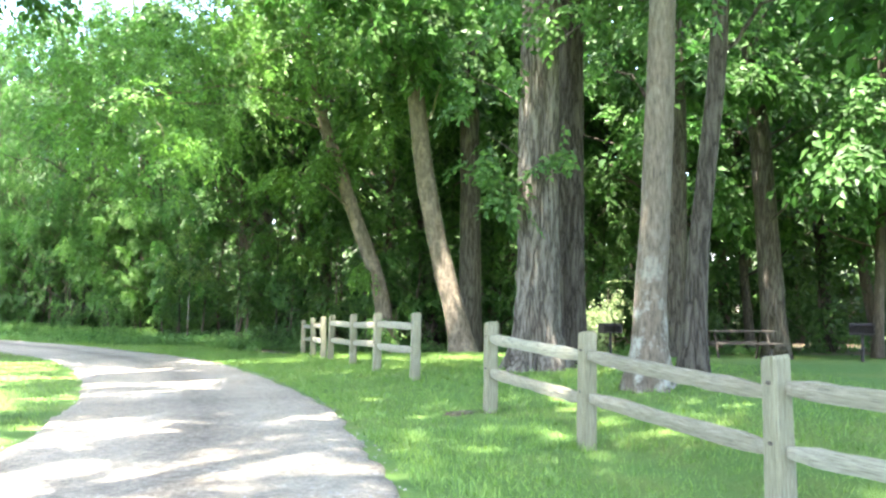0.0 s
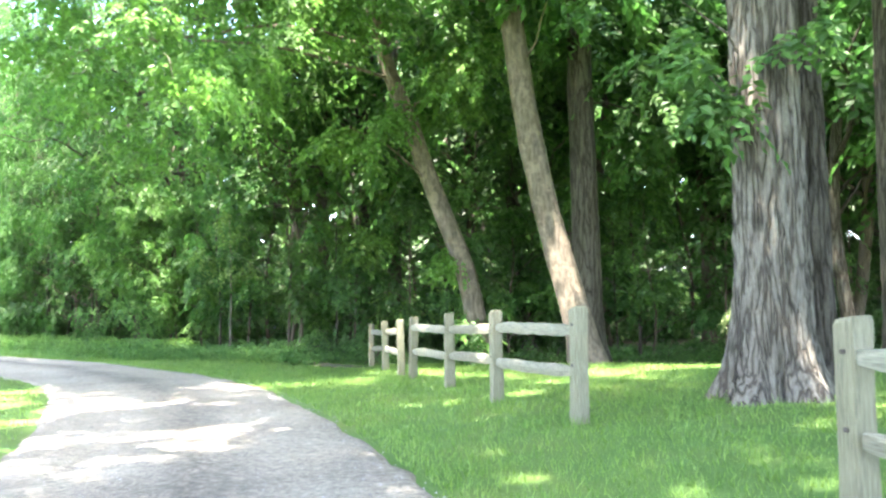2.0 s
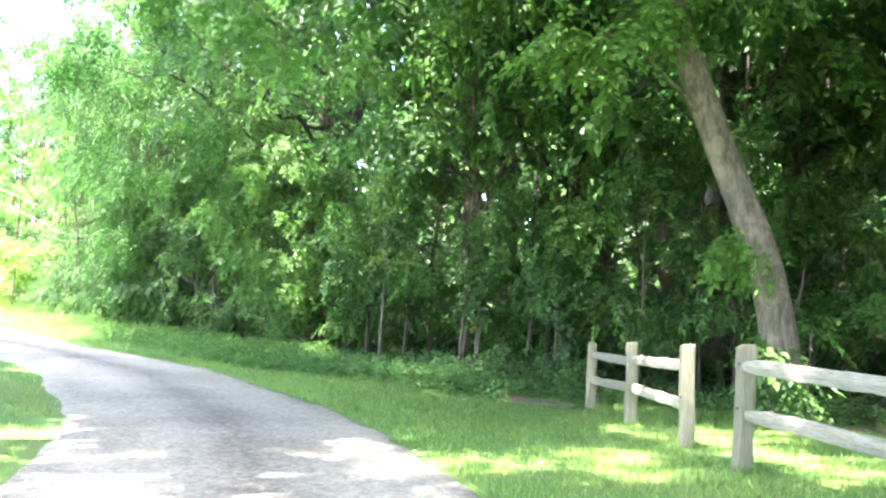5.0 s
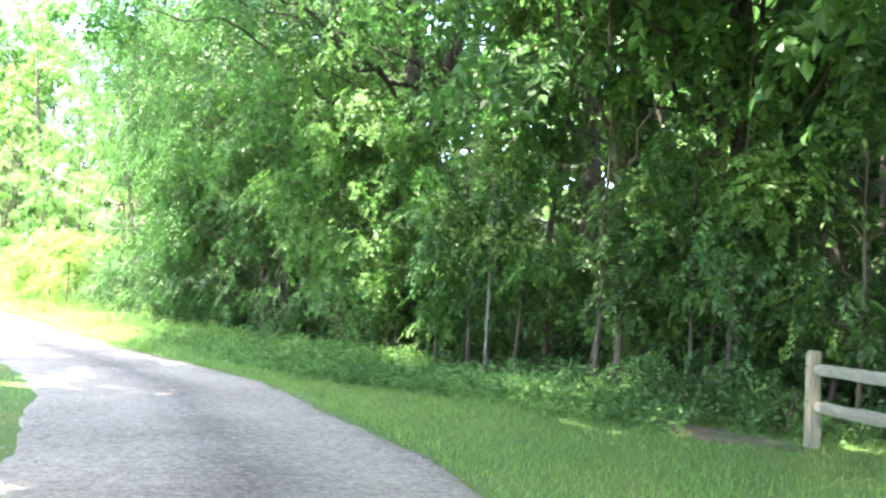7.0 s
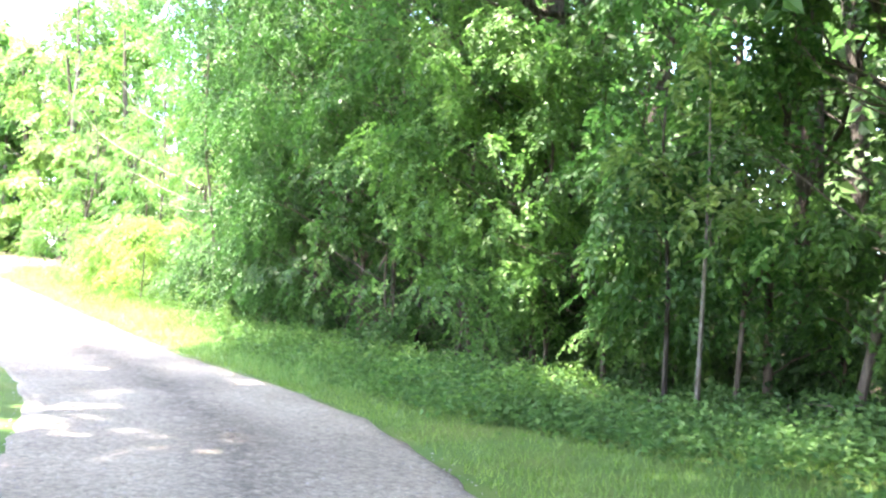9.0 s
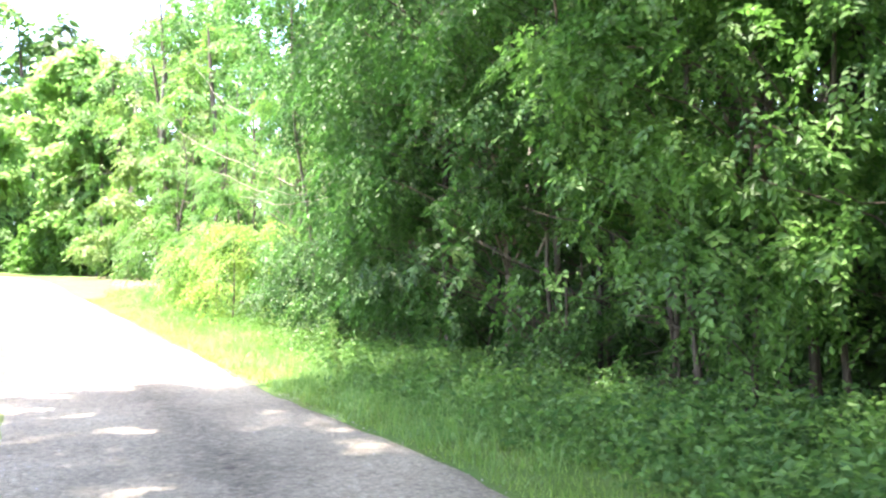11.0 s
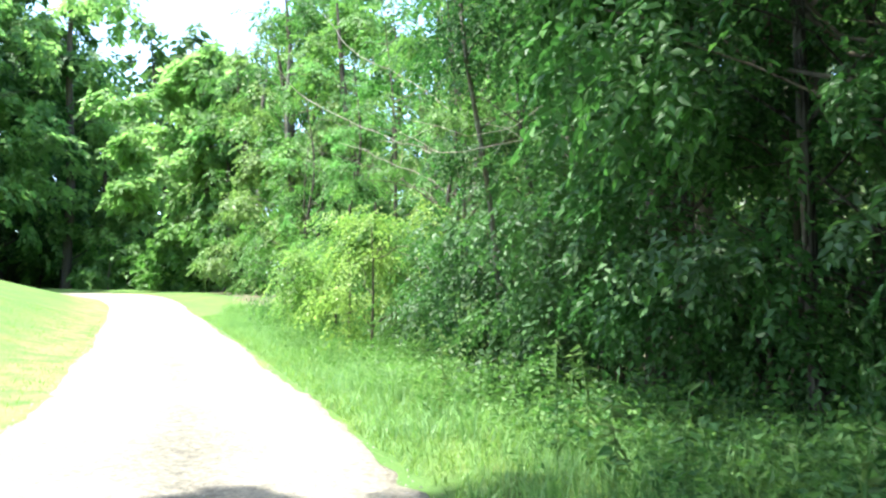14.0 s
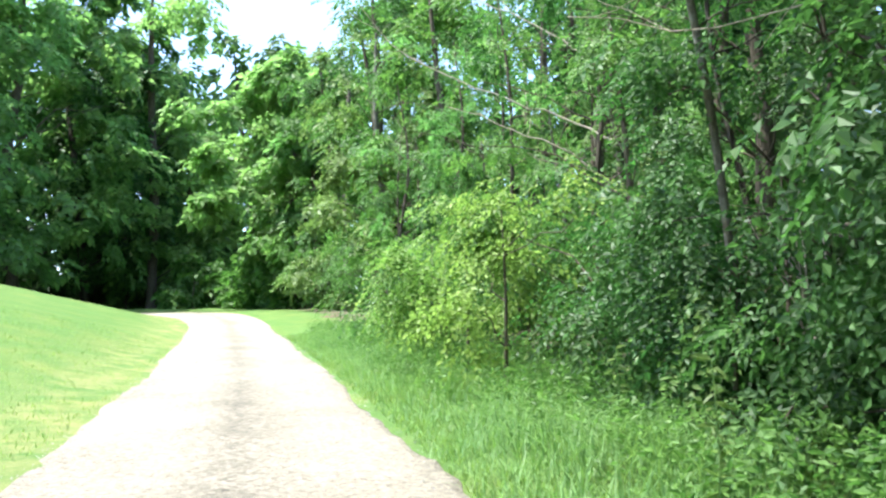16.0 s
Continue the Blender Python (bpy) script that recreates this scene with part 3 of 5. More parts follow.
def rail_mesh(r, length, w=0.058):
    """A split rail: wedge-shaped in section, knotty, thinned to tongues at both ends. It lies along x."""
    bm = bmesh.new()
    n, rings = 15, []
    phase = r.uniform(0, 6)
    for k in range(n):
        u = k / (n - 1)
        taper = min(1, 0.45 + 4.5 * min(u, 1 - u))
        bow_z, bow_y = 0.012 * math.sin(u * 3.1 + phase) + r.normal() * 0.0015, 0.012 * math.sin(u * 4.2 + phase * 2)
        ring = []
        for a, b in ((-0.55, -1.0), (0.5, -0.9), (0.8, -0.1), (0.55, 0.8), (0.0, 1.05), (-0.6, 0.85), (-0.8, 0.0)):
            ring.append(bm.verts.new(((u - 0.5) * length, bow_y + a * w * 0.8 * taper + r.normal() * 0.002, bow_z + b * w * taper + r.normal() * 0.0025)))
        rings.append(ring)
    for a, b in zip(rings, rings[1:]):
        for k in range(7):
            bm.faces.new((a[k], b[k], b[(k + 1) % 7], a[(k + 1) % 7]))
    bm.faces.new(rings[0])
    bm.faces.new(rings[-1][::-1])
    return bm


def box(bm, x0, x1, y0, y1, z0, z1):
    """A block with lightly broken edges."""
    c = [(x, y, z) for z in (z0, z1) for y in (y0, y1) for x in (x0, x1)]
    v = [bm.verts.new(p) for p in c]
    for f in ((0, 2, 3, 1), (4, 5, 7, 6), (0, 1, 5, 4), (2, 6, 7, 3), (0, 4, 6, 2), (1, 3, 7, 5)):
        bm.faces.new([v[k] for k in f])
    bmesh.ops.bevel(bm, geom=[e for e in bm.edges if all(w in v for w in e.verts)], offset=0.006, segments=1, affect="EDGES")


def fence(posts, label, seed):
    r = np.random.default_rng(seed)
    bx, by = posts[0]
    bz = ground_at(bx, by)
    ob = thing("split_rail_fence", bx, by, bz, label, "fence", "split-rail fences along the drive")
    spots = []
    for k, (x, y) in enumerate(posts):
        z = ground_at(x, y) - bz
        a, b = posts[max(0, k - 1)], posts[min(len(posts) - 1, k + 1)]
        turn = math.atan2(b[1] - a[1], b[0] - a[0])
        post = part("post", post_mesh(r), fence_wood, ob)
        post.matrix_basis = pose(x - bx, y - by, z, r.normal() * 1.2, r.normal() * 1.2, math.degrees(turn))
        # dark blocks on both faces imitate the shaded hollow of the rail holes
        for h in (0.5, 0.875):
            for face in (-1, 1):
                bm = bmesh.new()
                box(bm, -0.012, 0.03, face * 0.066 - 0.01, face * 0.066 + 0.01, h + 0.01, h + 0.035)
                part("mortise", bm, dark_timber, post, "small dark block standing for the shade in the rail hole")
        spots.append(Vector((x - bx, y - by, z)))
    for a, b in zip(spots, spots[1:]):
        for h in (0.47, 0.845):
            p, q2 = a + Vector((0, 0, h + r.normal() * 0.015)), b + Vector((0, 0, h + r.normal() * 0.015))
            d = q2 - p
            rail = part("rail", rail_mesh(r, d.length + 0.10), rail_wood, ob)
            rail.matrix_basis = Matrix.Translation((p + q2) / 2) @ d.to_track_quat("X", "Z").to_matrix().to_4x4()
    return ob


fence([(2.14, 12.58), (3.25, 10.31), (4.45, 7.92), (5.65, 5.55), (6.8, 3.2)], "weathered grey two-rail split wooden fence standing in mown grass", 11)
fence([(-2.78, 22.99), (-1.66, 20.82), (-0.58, 18.41), (0.53, 16.32)], "weathered grey two-rail split wooden fence before leaning trees", 12)
fence([(-5.46, 29.31), (-4.39, 26.87), (-3.42, 24.59)], "short weathered split wooden fence running into undergrowth", 13)

# ---- picnic place ----


def picnic_table(x, y, turn):
    ob = thing("picnic_table", x, y, ground_at(x, y), "dark weathered wooden picnic table with benches under trees", "table", "picnic tables under the trees")
    for k in range(5):
        bm = bmesh.new()
        box(bm, -0.92, 0.92, -0.36 + k * 0.145, -0.36 + k * 0.145 + 0.135, 0.71, 0.75)
        part("tabletop_plank", bm, dark_timber, ob)
    for s in (-1, 1):
        bm = bmesh.new()
        box(bm, -0.92, 0.92, s * 0.68 - 0.13, s * 0.68 + 0.13, 0.41, 0.45)
        part("bench", bm, dark_timber, ob)
    for e in (-0.66, 0.66):
        for s in (-1, 1):
            bm = bmesh.new()
            box(bm, e - 0.02, e + 0.02, -0.045, 0.045, -0.03, 0.82)
            leg = part("leg", bm, dark_timber, ob)
            leg.matrix_basis = pose(0, s * 0.62, 0, s * 29, 0, 0)
        bm = bmesh.new()
        box(bm, e + 0.025, e + 0.06, -0.76, 0.76, 0.33, 0.41)
        part("brace", bm, dark_timber, ob)
    ob.rotation_euler = (0, 0, radians(turn))


picnic_table(7.1, 26.3, 8)
picnic_table(13.2, 31.0, -20)


def park_grill(x, y, turn):
    ob = thing("park_grill", x, y, ground_at(x, y), "black iron park grill on a single post", "grill", "park grills")
    v, f = tube([(0, 0, -0.1), (0, 0, 0.3), (0, 0, 0.5)], [0.032, 0.032, 0.032], 10)
    child("post", grid_mesh("post", v, f, [iron]), ob)
    bm = bmesh.new()
    box(bm, -0.22, 0.22, -0.18, 0.18, 0.5, 0.52)
    part("firebox_floor", bm, iron, ob)
    for a in ((-0.22, 0.22, 0.165, 0.18), (-0.22, -0.205, -0.18, 0.165), (0.205, 0.22, -0.18, 0.165)):
        bm = bmesh.new()
        box(bm, *a, 0.52, 0.72)
        part("firebox_wall", bm, iron, ob)
    for k in range(9):
        bm = bmesh.new()
        box(bm, -0.2, 0.2, -0.17 + k * 0.038, -0.16 + k * 0.038, 0.66, 0.672)
        part("grate_bar", bm, iron, ob)
    ob.rotation_euler = (0, 0, radians(turn))


park_grill(3.78, 22.6, 20)
park_grill(8.3, 19.8, -15)

# ---- the large trees by the fences ----
R = np.random.default_rng(21)
tree("oak_tree", "massive old oak with deeply furrowed grey-brown bark and flared roots", "tree", 2.5, 17.6,
     [(-0.1, 0, 0), (-0.1, 0, 0.6), (-0.06, 0.0, 1.6), (-0.06, 0.0, 3.3), (-0.0, 0.0, 6), (0.05, 0.1, 9), (0.1, 0.3, 13)], [0.385, 0.35, 0.335, 0.325, 0.31, 0.29, 0.15],
     crown_lobes(R, 12, 7.2, 15.5, 4.2, rad=(1.5, 2.3)) + [(-1.0, -0.7, 3.9, 0.5, 0.3), (-0.7, -1.0, 3.2, 0.35, 0.22), (-1.5, 0.2, 5.2, 0.8, 0.5), (1.6, -0.6, 6.2, 1.0, 0.6),
      (-0.5, -4.5, 9.6, 2.0, 1.0), (1.0, -5.0, 11.2, 2.0, 1.0), (-2.6, -3.4, 11.0, 2.0, 1.1), (0.6, -2.8, 10.2, 1.9, 1.0), (-1.5, -6.6, 12.0, 2.2, 1.0), (1.5, -7.2, 12.6, 2.2, 1.0), (3.4, -5.6, 12.2, 2.2, 1.0), (-3.2, -5.4, 12.6, 2.2, 1.0), (-0.2, -8.4, 13.2, 2.2, 1.0)],
     3300, 9, 0.15, leaf_oak, bark_oak, 96, 0.04, 0.75, 1, 0.24, furrow=0.035, high=6.8,
     sprigs=[(-0.75, -0.4, 3.6, 0.4, 0.3), (-0.55, -0.55, 2.9, 0.3, 0.25), (0.25, -0.6, 3.5, 0.3, 0.2), (-1.1, -0.2, 4.6, 0.55, 0.4), (-0.9, -0.9, 5.4, 0.6, 0.4), (0.7, -1.0, 5.6, 0.6, 0.4), (-0.2, -1.6, 6.0, 0.7, 0.4)])
# bark colour darkened like shade, to part this trunk from the oak
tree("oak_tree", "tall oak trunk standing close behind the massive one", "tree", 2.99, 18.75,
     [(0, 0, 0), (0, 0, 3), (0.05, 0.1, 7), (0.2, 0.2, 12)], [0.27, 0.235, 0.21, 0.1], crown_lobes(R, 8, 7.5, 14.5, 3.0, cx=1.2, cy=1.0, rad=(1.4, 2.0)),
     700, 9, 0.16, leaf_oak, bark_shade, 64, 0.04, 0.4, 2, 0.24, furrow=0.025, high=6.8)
tree("maple_tree", "straight grey trunk mottled with pale lichen at its foot", "tree", 4.12, 14.0,
     [(-0.06, 0, 0), (-0.03, 0, 1.2), (0.08, 0, 3), (0.2, 0, 6), (0.25, 0.2, 9), (0.3, 0.3, 13)], [0.215, 0.185, 0.175, 0.163, 0.145, 0.08],
     crown_lobes(R, 9, 6.2, 14.0, 3.3, cx=0.8, rad=(1.3, 2.0)) + [(1.0, -0.6, 5.2, 0.9, 0.5), (0.5, -4.0, 9.6, 2.0, 1.0), (2.2, -3.4, 11.0, 2.0, 1.1), (1.5, -5.6, 12.0, 2.0, 1.0), (3.4, -1.4, 9.4, 2.0, 1.0), (3.4, -5.0, 12.4, 2.2, 1.0), (2.0, -7.4, 13.0, 2.2, 1.0), (4.6, -2.8, 11.2, 2.0, 1.0)], 2000, 9, 0.17, leaf_maple, bark_lichen, 20, 0.04, 0.6, 3, 0.24, high=6.8)
tree("maple_tree", "slender grey trunk leaning slightly beside a stouter one", "tree", 4.8, 15.5,
     [(-0.02, 0, 0), (0.05, 0, 1.5), (0.22, 0, 3.1), (0.4, 0, 4.7), (0.5, 0.1, 7), (0.6, 0.2, 12)], [0.18, 0.14, 0.125, 0.115, 0.105, 0.06],
     crown_lobes(R, 8, 5.8, 13.0, 3.0, cx=1.2, rad=(1.3, 1.9)) + [(2.5, 1.0, 9, 2.2, 1.2), (0.5, 2.5, 10, 2.2, 1.2), (3.5, -1.5, 11, 2.2, 1.2), (1.0, -2.5, 11.5, 2.0, 1.0)], 1300, 9, 0.18, leaf_maple, bark_shade, 16, 0.04, 0.5, 4, 0.24, high=6.8)
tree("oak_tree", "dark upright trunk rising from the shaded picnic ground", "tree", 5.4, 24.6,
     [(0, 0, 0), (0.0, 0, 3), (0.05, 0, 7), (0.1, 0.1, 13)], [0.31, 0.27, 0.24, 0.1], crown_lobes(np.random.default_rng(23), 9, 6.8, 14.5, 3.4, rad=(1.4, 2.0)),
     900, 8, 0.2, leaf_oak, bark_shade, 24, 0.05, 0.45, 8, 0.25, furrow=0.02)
tree("leaning_tree", "leaning tan-barked tree with a curved trunk behind the fence", "tree", 0.0, 26.0,
     [(0.02, 0, 0), (-0.21, 0, 1.0), (-0.48, 0, 2.1), (-0.70, 0, 3.0), (-0.88, 0, 3.9), (-1.04, 0, 4.8), (-1.2, 0, 6.0), (-1.5, 0.2, 9.0), (-1.7, 0.3, 12.5)], [0.315, 0.275, 0.26, 0.25, 0.24, 0.23, 0.215, 0.16, 0.07],
     crown_lobes(R, 9, 7.4, 13.5, 3.2, cx=-2.0, rad=(1.3, 1.9)) + [(-1.8, -2.0, 8.4, 1.7, 0.8), (-2.3, -2.9, 9.6, 1.9, 0.9), (-1.5, -1.1, 7.6, 1.3, 0.6), (-3.0, -3.8, 10.8, 1.9, 0.9), (-1.0, -3.4, 10.4, 1.8, 0.8), (0.2, -0.8, 6.9, 0.9, 0.5)], 1500, 9, 0.17, leaf_maple, bark_tan, 20, 0.04, 0.35, 5, 0.24, high=6.8)
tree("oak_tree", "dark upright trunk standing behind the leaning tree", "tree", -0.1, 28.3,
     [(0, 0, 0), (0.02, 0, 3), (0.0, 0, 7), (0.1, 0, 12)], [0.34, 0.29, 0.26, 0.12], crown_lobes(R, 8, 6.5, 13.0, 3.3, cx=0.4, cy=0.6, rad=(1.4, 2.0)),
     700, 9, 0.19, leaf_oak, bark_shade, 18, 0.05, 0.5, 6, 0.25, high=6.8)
tree("leaning_tree", "leaning trunk with bare tan patches and ivy round its foot", "tree", -2.35, 28.35,
     [(-0.1, -0.2, 0), (-0.25, -0.3, 1.0), (-0.45, -0.35, 2.1), (-0.95, -0.35, 3.5), (-1.36, -0.35, 4.6), (-1.72, -0.35, 5.75), (-2.2, -0.35, 7.0), (-2.6, -0.5, 9), (-2.9, -0.6, 12)], [0.265, 0.24, 0.225, 0.21, 0.19, 0.175, 0.155, 0.12, 0.06],
     crown_lobes(R, 9, 6.8, 12.5, 3.2, cx=-2.2, cy=-0.7, rad=(1.2, 1.9)) + [(-0.15, -0.25, 1.35, 0.55, 0.42), (-2.6, -1.6, 5.0, 1.1, 0.55), (-0.8, -0.7, 2.5, 0.5, 0.35), (-0.3, -0.6, 0.9, 0.6, 0.5), (-2.9, -2.4, 8.4, 1.6, 0.8), (-3.3, -3.2, 10.0, 1.8, 0.9), (-1.9, -1.0, 5.6, 0.7, 0.35), (-3.5, -7.6, 5.0, 1.2, 0.7), (-4.6, -7.2, 6.0, 1.4, 0.8), (-6.4, -6.8, 5.7, 1.3, 0.7), (-5.6, -4.4, 4.2, 1.2, 0.8),
      (-6.8, -4.6, 5.8, 1.4, 0.8), (-4.0, -4.4, 6.4, 1.5, 0.8), (-5.0, -6.0, 7.6, 1.7, 0.9), (-7.2, -5.8, 7.4, 1.5, 0.8), (-3.0, -3.0, 7.6, 1.5, 0.9), (-5.4, -3.2, 8.6, 1.7, 0.9), (-1.6, -5.4, 7.8, 1.4, 0.7)],
     3400, 9, 0.15, leaf_light, bark_tan, 18, 0.04, 0.4, 7, 0.22,
     arms=[[(-2.1, -0.35, 6.7), (-3.4, -1.8, 7.0), (-4.4, -3.8, 6.9), (-5.0, -6.2, 6.4)], [(-2.3, -0.4, 7.4), (-4.2, -1.6, 7.8), (-6.4, -3.4, 7.2), (-7.2, -5.0, 6.6)]])


# ---- woodland edge ----


def off_drive(c):
    """Nothing hangs low over the drive, nor in the small gaps before a slender trunk and a dead bush at the edge."""
    k = np.clip(((c[:, 0] + 18.9) * 1.1 - (c[:, 1] - 36.6) * 2.1) / 5.62, 0, 1)
    gap = (np.hypot(c[:, 0] + 18.9 - 1.1 * k, c[:, 1] - 36.6 + 2.1 * k) < 0.42) & (c[:, 2] < 2.4)
    gap |= (np.hypot(c[:, 0] + 24.75, c[:, 1] - 39.35) < 0.95) & (c[:, 2] > 1.2) & (c[:, 2] < 3.0)
    lat = np.abs(beside(c[:, 0], c[:, 1], ROAD_FINE[::3]))
    return ~gap & ((lat > 2.1 + 0.25 * np.clip(c[:, 2] - 3.0, -1, 0)) | (c[:, 2] > 4.2))


def edge_point(s, into):
    """A place s metres along the wood's edge from its start by the picnic ground, that far into the wood."""
    seg = np.linalg.norm(np.diff(WOODS_FINE, axis=0), axis=1)
    run = np.concatenate([[0], np.cumsum(seg)])
    k = int(np.clip(np.searchsorted(run, s) - 1, 0, len(seg) - 1))
    d = (WOODS_FINE[k + 1] - WOODS_FINE[k]) / seg[k]
    p = WOODS_FINE[k] + d * (s - run[k]) + np.array([d[1], -d[0]]) * into
    return float(p[0]), float(p[1])


TALL = {"light": (leaf_light, bark_dark), "lawn": (leaf_lawn, bark_dark), "oak": (leaf_oak, bark_shade), "maple": (leaf_maple, bark_dark), "deep": (leaf_shaded, bark_dark), "pale": (leaf_pale, bark_grey)}


def toward_drive(s, far):
    """The way from the wood's edge out over the verge, that many metres long."""
    a, b = edge_point(s, 0), edge_point(s, -far)
    return b[0] - a[0], b[1] - a[1]


def wood_tree(x, y, h, seed, kind, low, reach, twigs, per, size, near=False, label="", name="tree", dx=0.0, dy=0.0, radius=None, clump=None, gather=13):
    r = np.random.default_rng(seed)
    leaf, bark = TALL[kind]
    lean = r.normal(size=2) * 0.035 * h
    rad = radius or 0.011 * h + 0.03
    w = r.normal(size=(2, 2)) * 0.018 * h
    stem = [(0, 0, 0), (lean[0] * 0.2 + w[0, 0], lean[1] * 0.2 + w[0, 1], h * 0.3), (lean[0] * 0.6 + w[1, 0], lean[1] * 0.6 + w[1, 1], h * 0.65), (lean[0], lean[1], h * 0.97)]
    return tree(name, label or "tall woodland tree with dense green leaves", "tree", x, y, stem, [rad * 1.15, rad, rad * 0.75, rad * 0.25],
                crown_lobes(r, max(9, int(h * (2.7 if clump else 1.9))), low, h, reach, dx, dy, clump or (0.045 * h + 0.3, 0.085 * h + 0.4)), twigs, per, size, leaf, bark, 10, 0.04, 0.35, seed, 0.15 if clump else 0.16 + size * 0.6, near, "woodland trees", keep_out=off_drive, gather=gather)


# saplings and small trees that make the leafy wall along the drive
r = np.random.default_rng(5)
s = 38.0
n = 0
while s < 120:
    into = r.uniform(0.5, 2.6)
    x, y = edge_point(s, into)
    if s < 92:
        h = r.uniform(5.0, 8.5)
        # leaf colour stands in for light: lighter kinds on bright stretches, darker on shaded
        kind = ("maple", "oak", "light")[n % 3] if s < 47 else ("light", "maple", "light", "maple")[n % 4] if s < 61 else ("maple", "oak", "deep")[n % 3] if s < 71 else ("light", "lawn", "pale", "light", "maple")[n % 5]
        wood_tree(x, y, h, 100 + n, kind, 1.0 if s < 56 else 0.5, 1.7, 600 if s < 76 else 350, 10, 0.08 if 56 < s < 80 else 0.115, False, "leafy young tree at the edge of the wood", "sapling", radius=0.025 + 0.003 * h, clump=(0.32, 0.78), gather=13 if s < 60 else 24)
        s += r.uniform(1.0, 1.7) if 55 < s < 80 else r.uniform(1.3, 2.2)
    else:
        h = r.uniform(12.0, 16.0)
        wood_tree(x, y + 1.0, h, 100 + n, ("light", "pale", "maple", "light")[n % 4], 0.5, 2.2, 700, 8, 0.24, False, "sunlit light green tree beside the drive", gather=24)
        s += r.uniform(2.2, 3.2)
    n += 1

# taller trees standing behind them
r = np.random.default_rng(6)
for k in range(22):
    a = 22 + k * 2.25 + r.uniform(-0.6, 0.6)
    x, y = edge_point(a, r.uniform(2.5, 5.0))
    dx, dy = toward_drive(a, 3.0 if 45 < a < 62 else 1.8)
    wood_tree(x, y, r.uniform(12.5, 16), 300 + k, ("oak", "deep", "maple")[k % 3], 5.0, 3.3, 1050 if 34 < a < 54 or a > 57 else 680, 8, 0.265 if a < 50 else 0.17 if a < 57 else 0.1, False, "tall woodland tree with a full overhanging crown", dx=dx, dy=dy)
for k in range(13):
    x, y = edge_point(67 + k * 3.4 + r.uniform(-0.8, 0.8), r.uniform(5.0, 8.0))
    wood_tree(x, y, r.uniform(12, 16), 340 + k, ("light", "pale", "maple", "light", "lawn")[k % 5], 2.0, 2.8, 620, 8, 0.22, False, "sunlit woodland tree with a full green crown", gather=22)
# inner trees: the darkest leaf colour deepens the wood's shade
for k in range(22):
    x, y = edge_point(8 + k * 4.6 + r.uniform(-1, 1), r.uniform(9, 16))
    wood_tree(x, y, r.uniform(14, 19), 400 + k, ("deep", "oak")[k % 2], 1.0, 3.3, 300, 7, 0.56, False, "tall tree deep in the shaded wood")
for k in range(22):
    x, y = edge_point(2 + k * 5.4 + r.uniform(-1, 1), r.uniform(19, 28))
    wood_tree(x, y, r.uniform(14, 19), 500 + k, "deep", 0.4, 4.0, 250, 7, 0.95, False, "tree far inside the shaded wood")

# trees scattered over the picnic ground
for k, (x, y, h) in enumerate([(8.4, 28.0, 16), (12.6, 33.4, 15), (5.9, 30.8, 13), (13.5, 26.0, 15), (9.0, 35.5, 14), (15.8, 33.0, 15), (17.0, 22.0, 14), (12.0, 19.0, 14), (14.6, 29.6, 15), (6.6, 34.4, 14), (20.0, 27.0, 15)]):
    wood_tree(x, y, h, 600 + k, ("oak", "maple")[k % 2], 4.6, 4.2, 980, 7, 0.32, False, "tall shade tree on the picnic ground", radius=0.3 if k == 0 else 0.15)

# trees beyond the end of the drive
for k, (x, y, h, kind) in enumerate([(-78, 40, 29, "lawn"), (-84, 46, 28, "lawn"), (-80, 64, 18, "lawn"), (-86, 55.5, 27, "lawn"), (-74, 33, 29, "lawn"), (-86, 36, 30, "lawn"), (-80, 27, 29, "lawn"),
                                     (-90, 52, 24, "oak"), (-72, 62, 15.5, "lawn"), (-88, 22, 23, "lawn"), (-70, 59, 15, "lawn"), (-90, 60, 17, "lawn"), (-93, 56, 20, "oak"), (-64, 64, 20, "lawn"), (-95, 40, 25, "oak"), (-96, 30, 24, "oak")]):
    wood_tree(x, y, h, 700 + k, kind, 2.6, 5.4, 960, 7, 0.62, False, "tall shade tree with a heavy crown beyond the lawn", gather=26)

for k in range(14):
    wood_tree(-101 - 5 * (k % 3), 4 + k * 5.6, r.uniform(23, 28), 720 + k, "deep", 0.4, 4.6, 290, 7, 1.2, False, "dense dark tree in the far wood")
for k in range(13):
    wood_tree(-98 - 2 * (k % 2), 6 + k * 5.0, r.uniform(8, 11), 1400 + k, "deep", 0.1, 3.4, 170, 7, 0.9, False, "low dark tree in the far wood")
for k in range(9):
    wood_tree(-4 + k * 5.2, 50 + 4 * (k % 3), r.uniform(14, 18), 740 + k, "deep", 0.3, 4.2, 330, 7, 0.95, False, "dense dark tree in the far wood")
for k in range(34):
    x, y = (-92 + r.normal() * 2, 14 + k * 1.7) if k % 2 else (-66 - k * 0.9, 58 + r.normal() * 1.5)
    x, y = float(x), float(y)
    rr = np.random.default_rng(960 + k)
    tree("shrub", "dark bushy undergrowth at the far wood's edge" if k % 2 else "light green bush at the far wood's edge", "shrub", x, y, [(0, 0, 0), (0, 0, 1.0), (0, 0.1, 2.2)], [0.06, 0.05, 0.02],
         [(rr.normal() * 1.3, rr.normal() * 1.3, rr.uniform(0.6, 3.6), 1.3, 1.0) for _ in range(8)], 130, 7, 0.5, leaf_shaded if k % 2 else leaf_light, bark_dark, 6, 0.05, 0.2, 960 + k, 0.4, False, "far undergrowth")
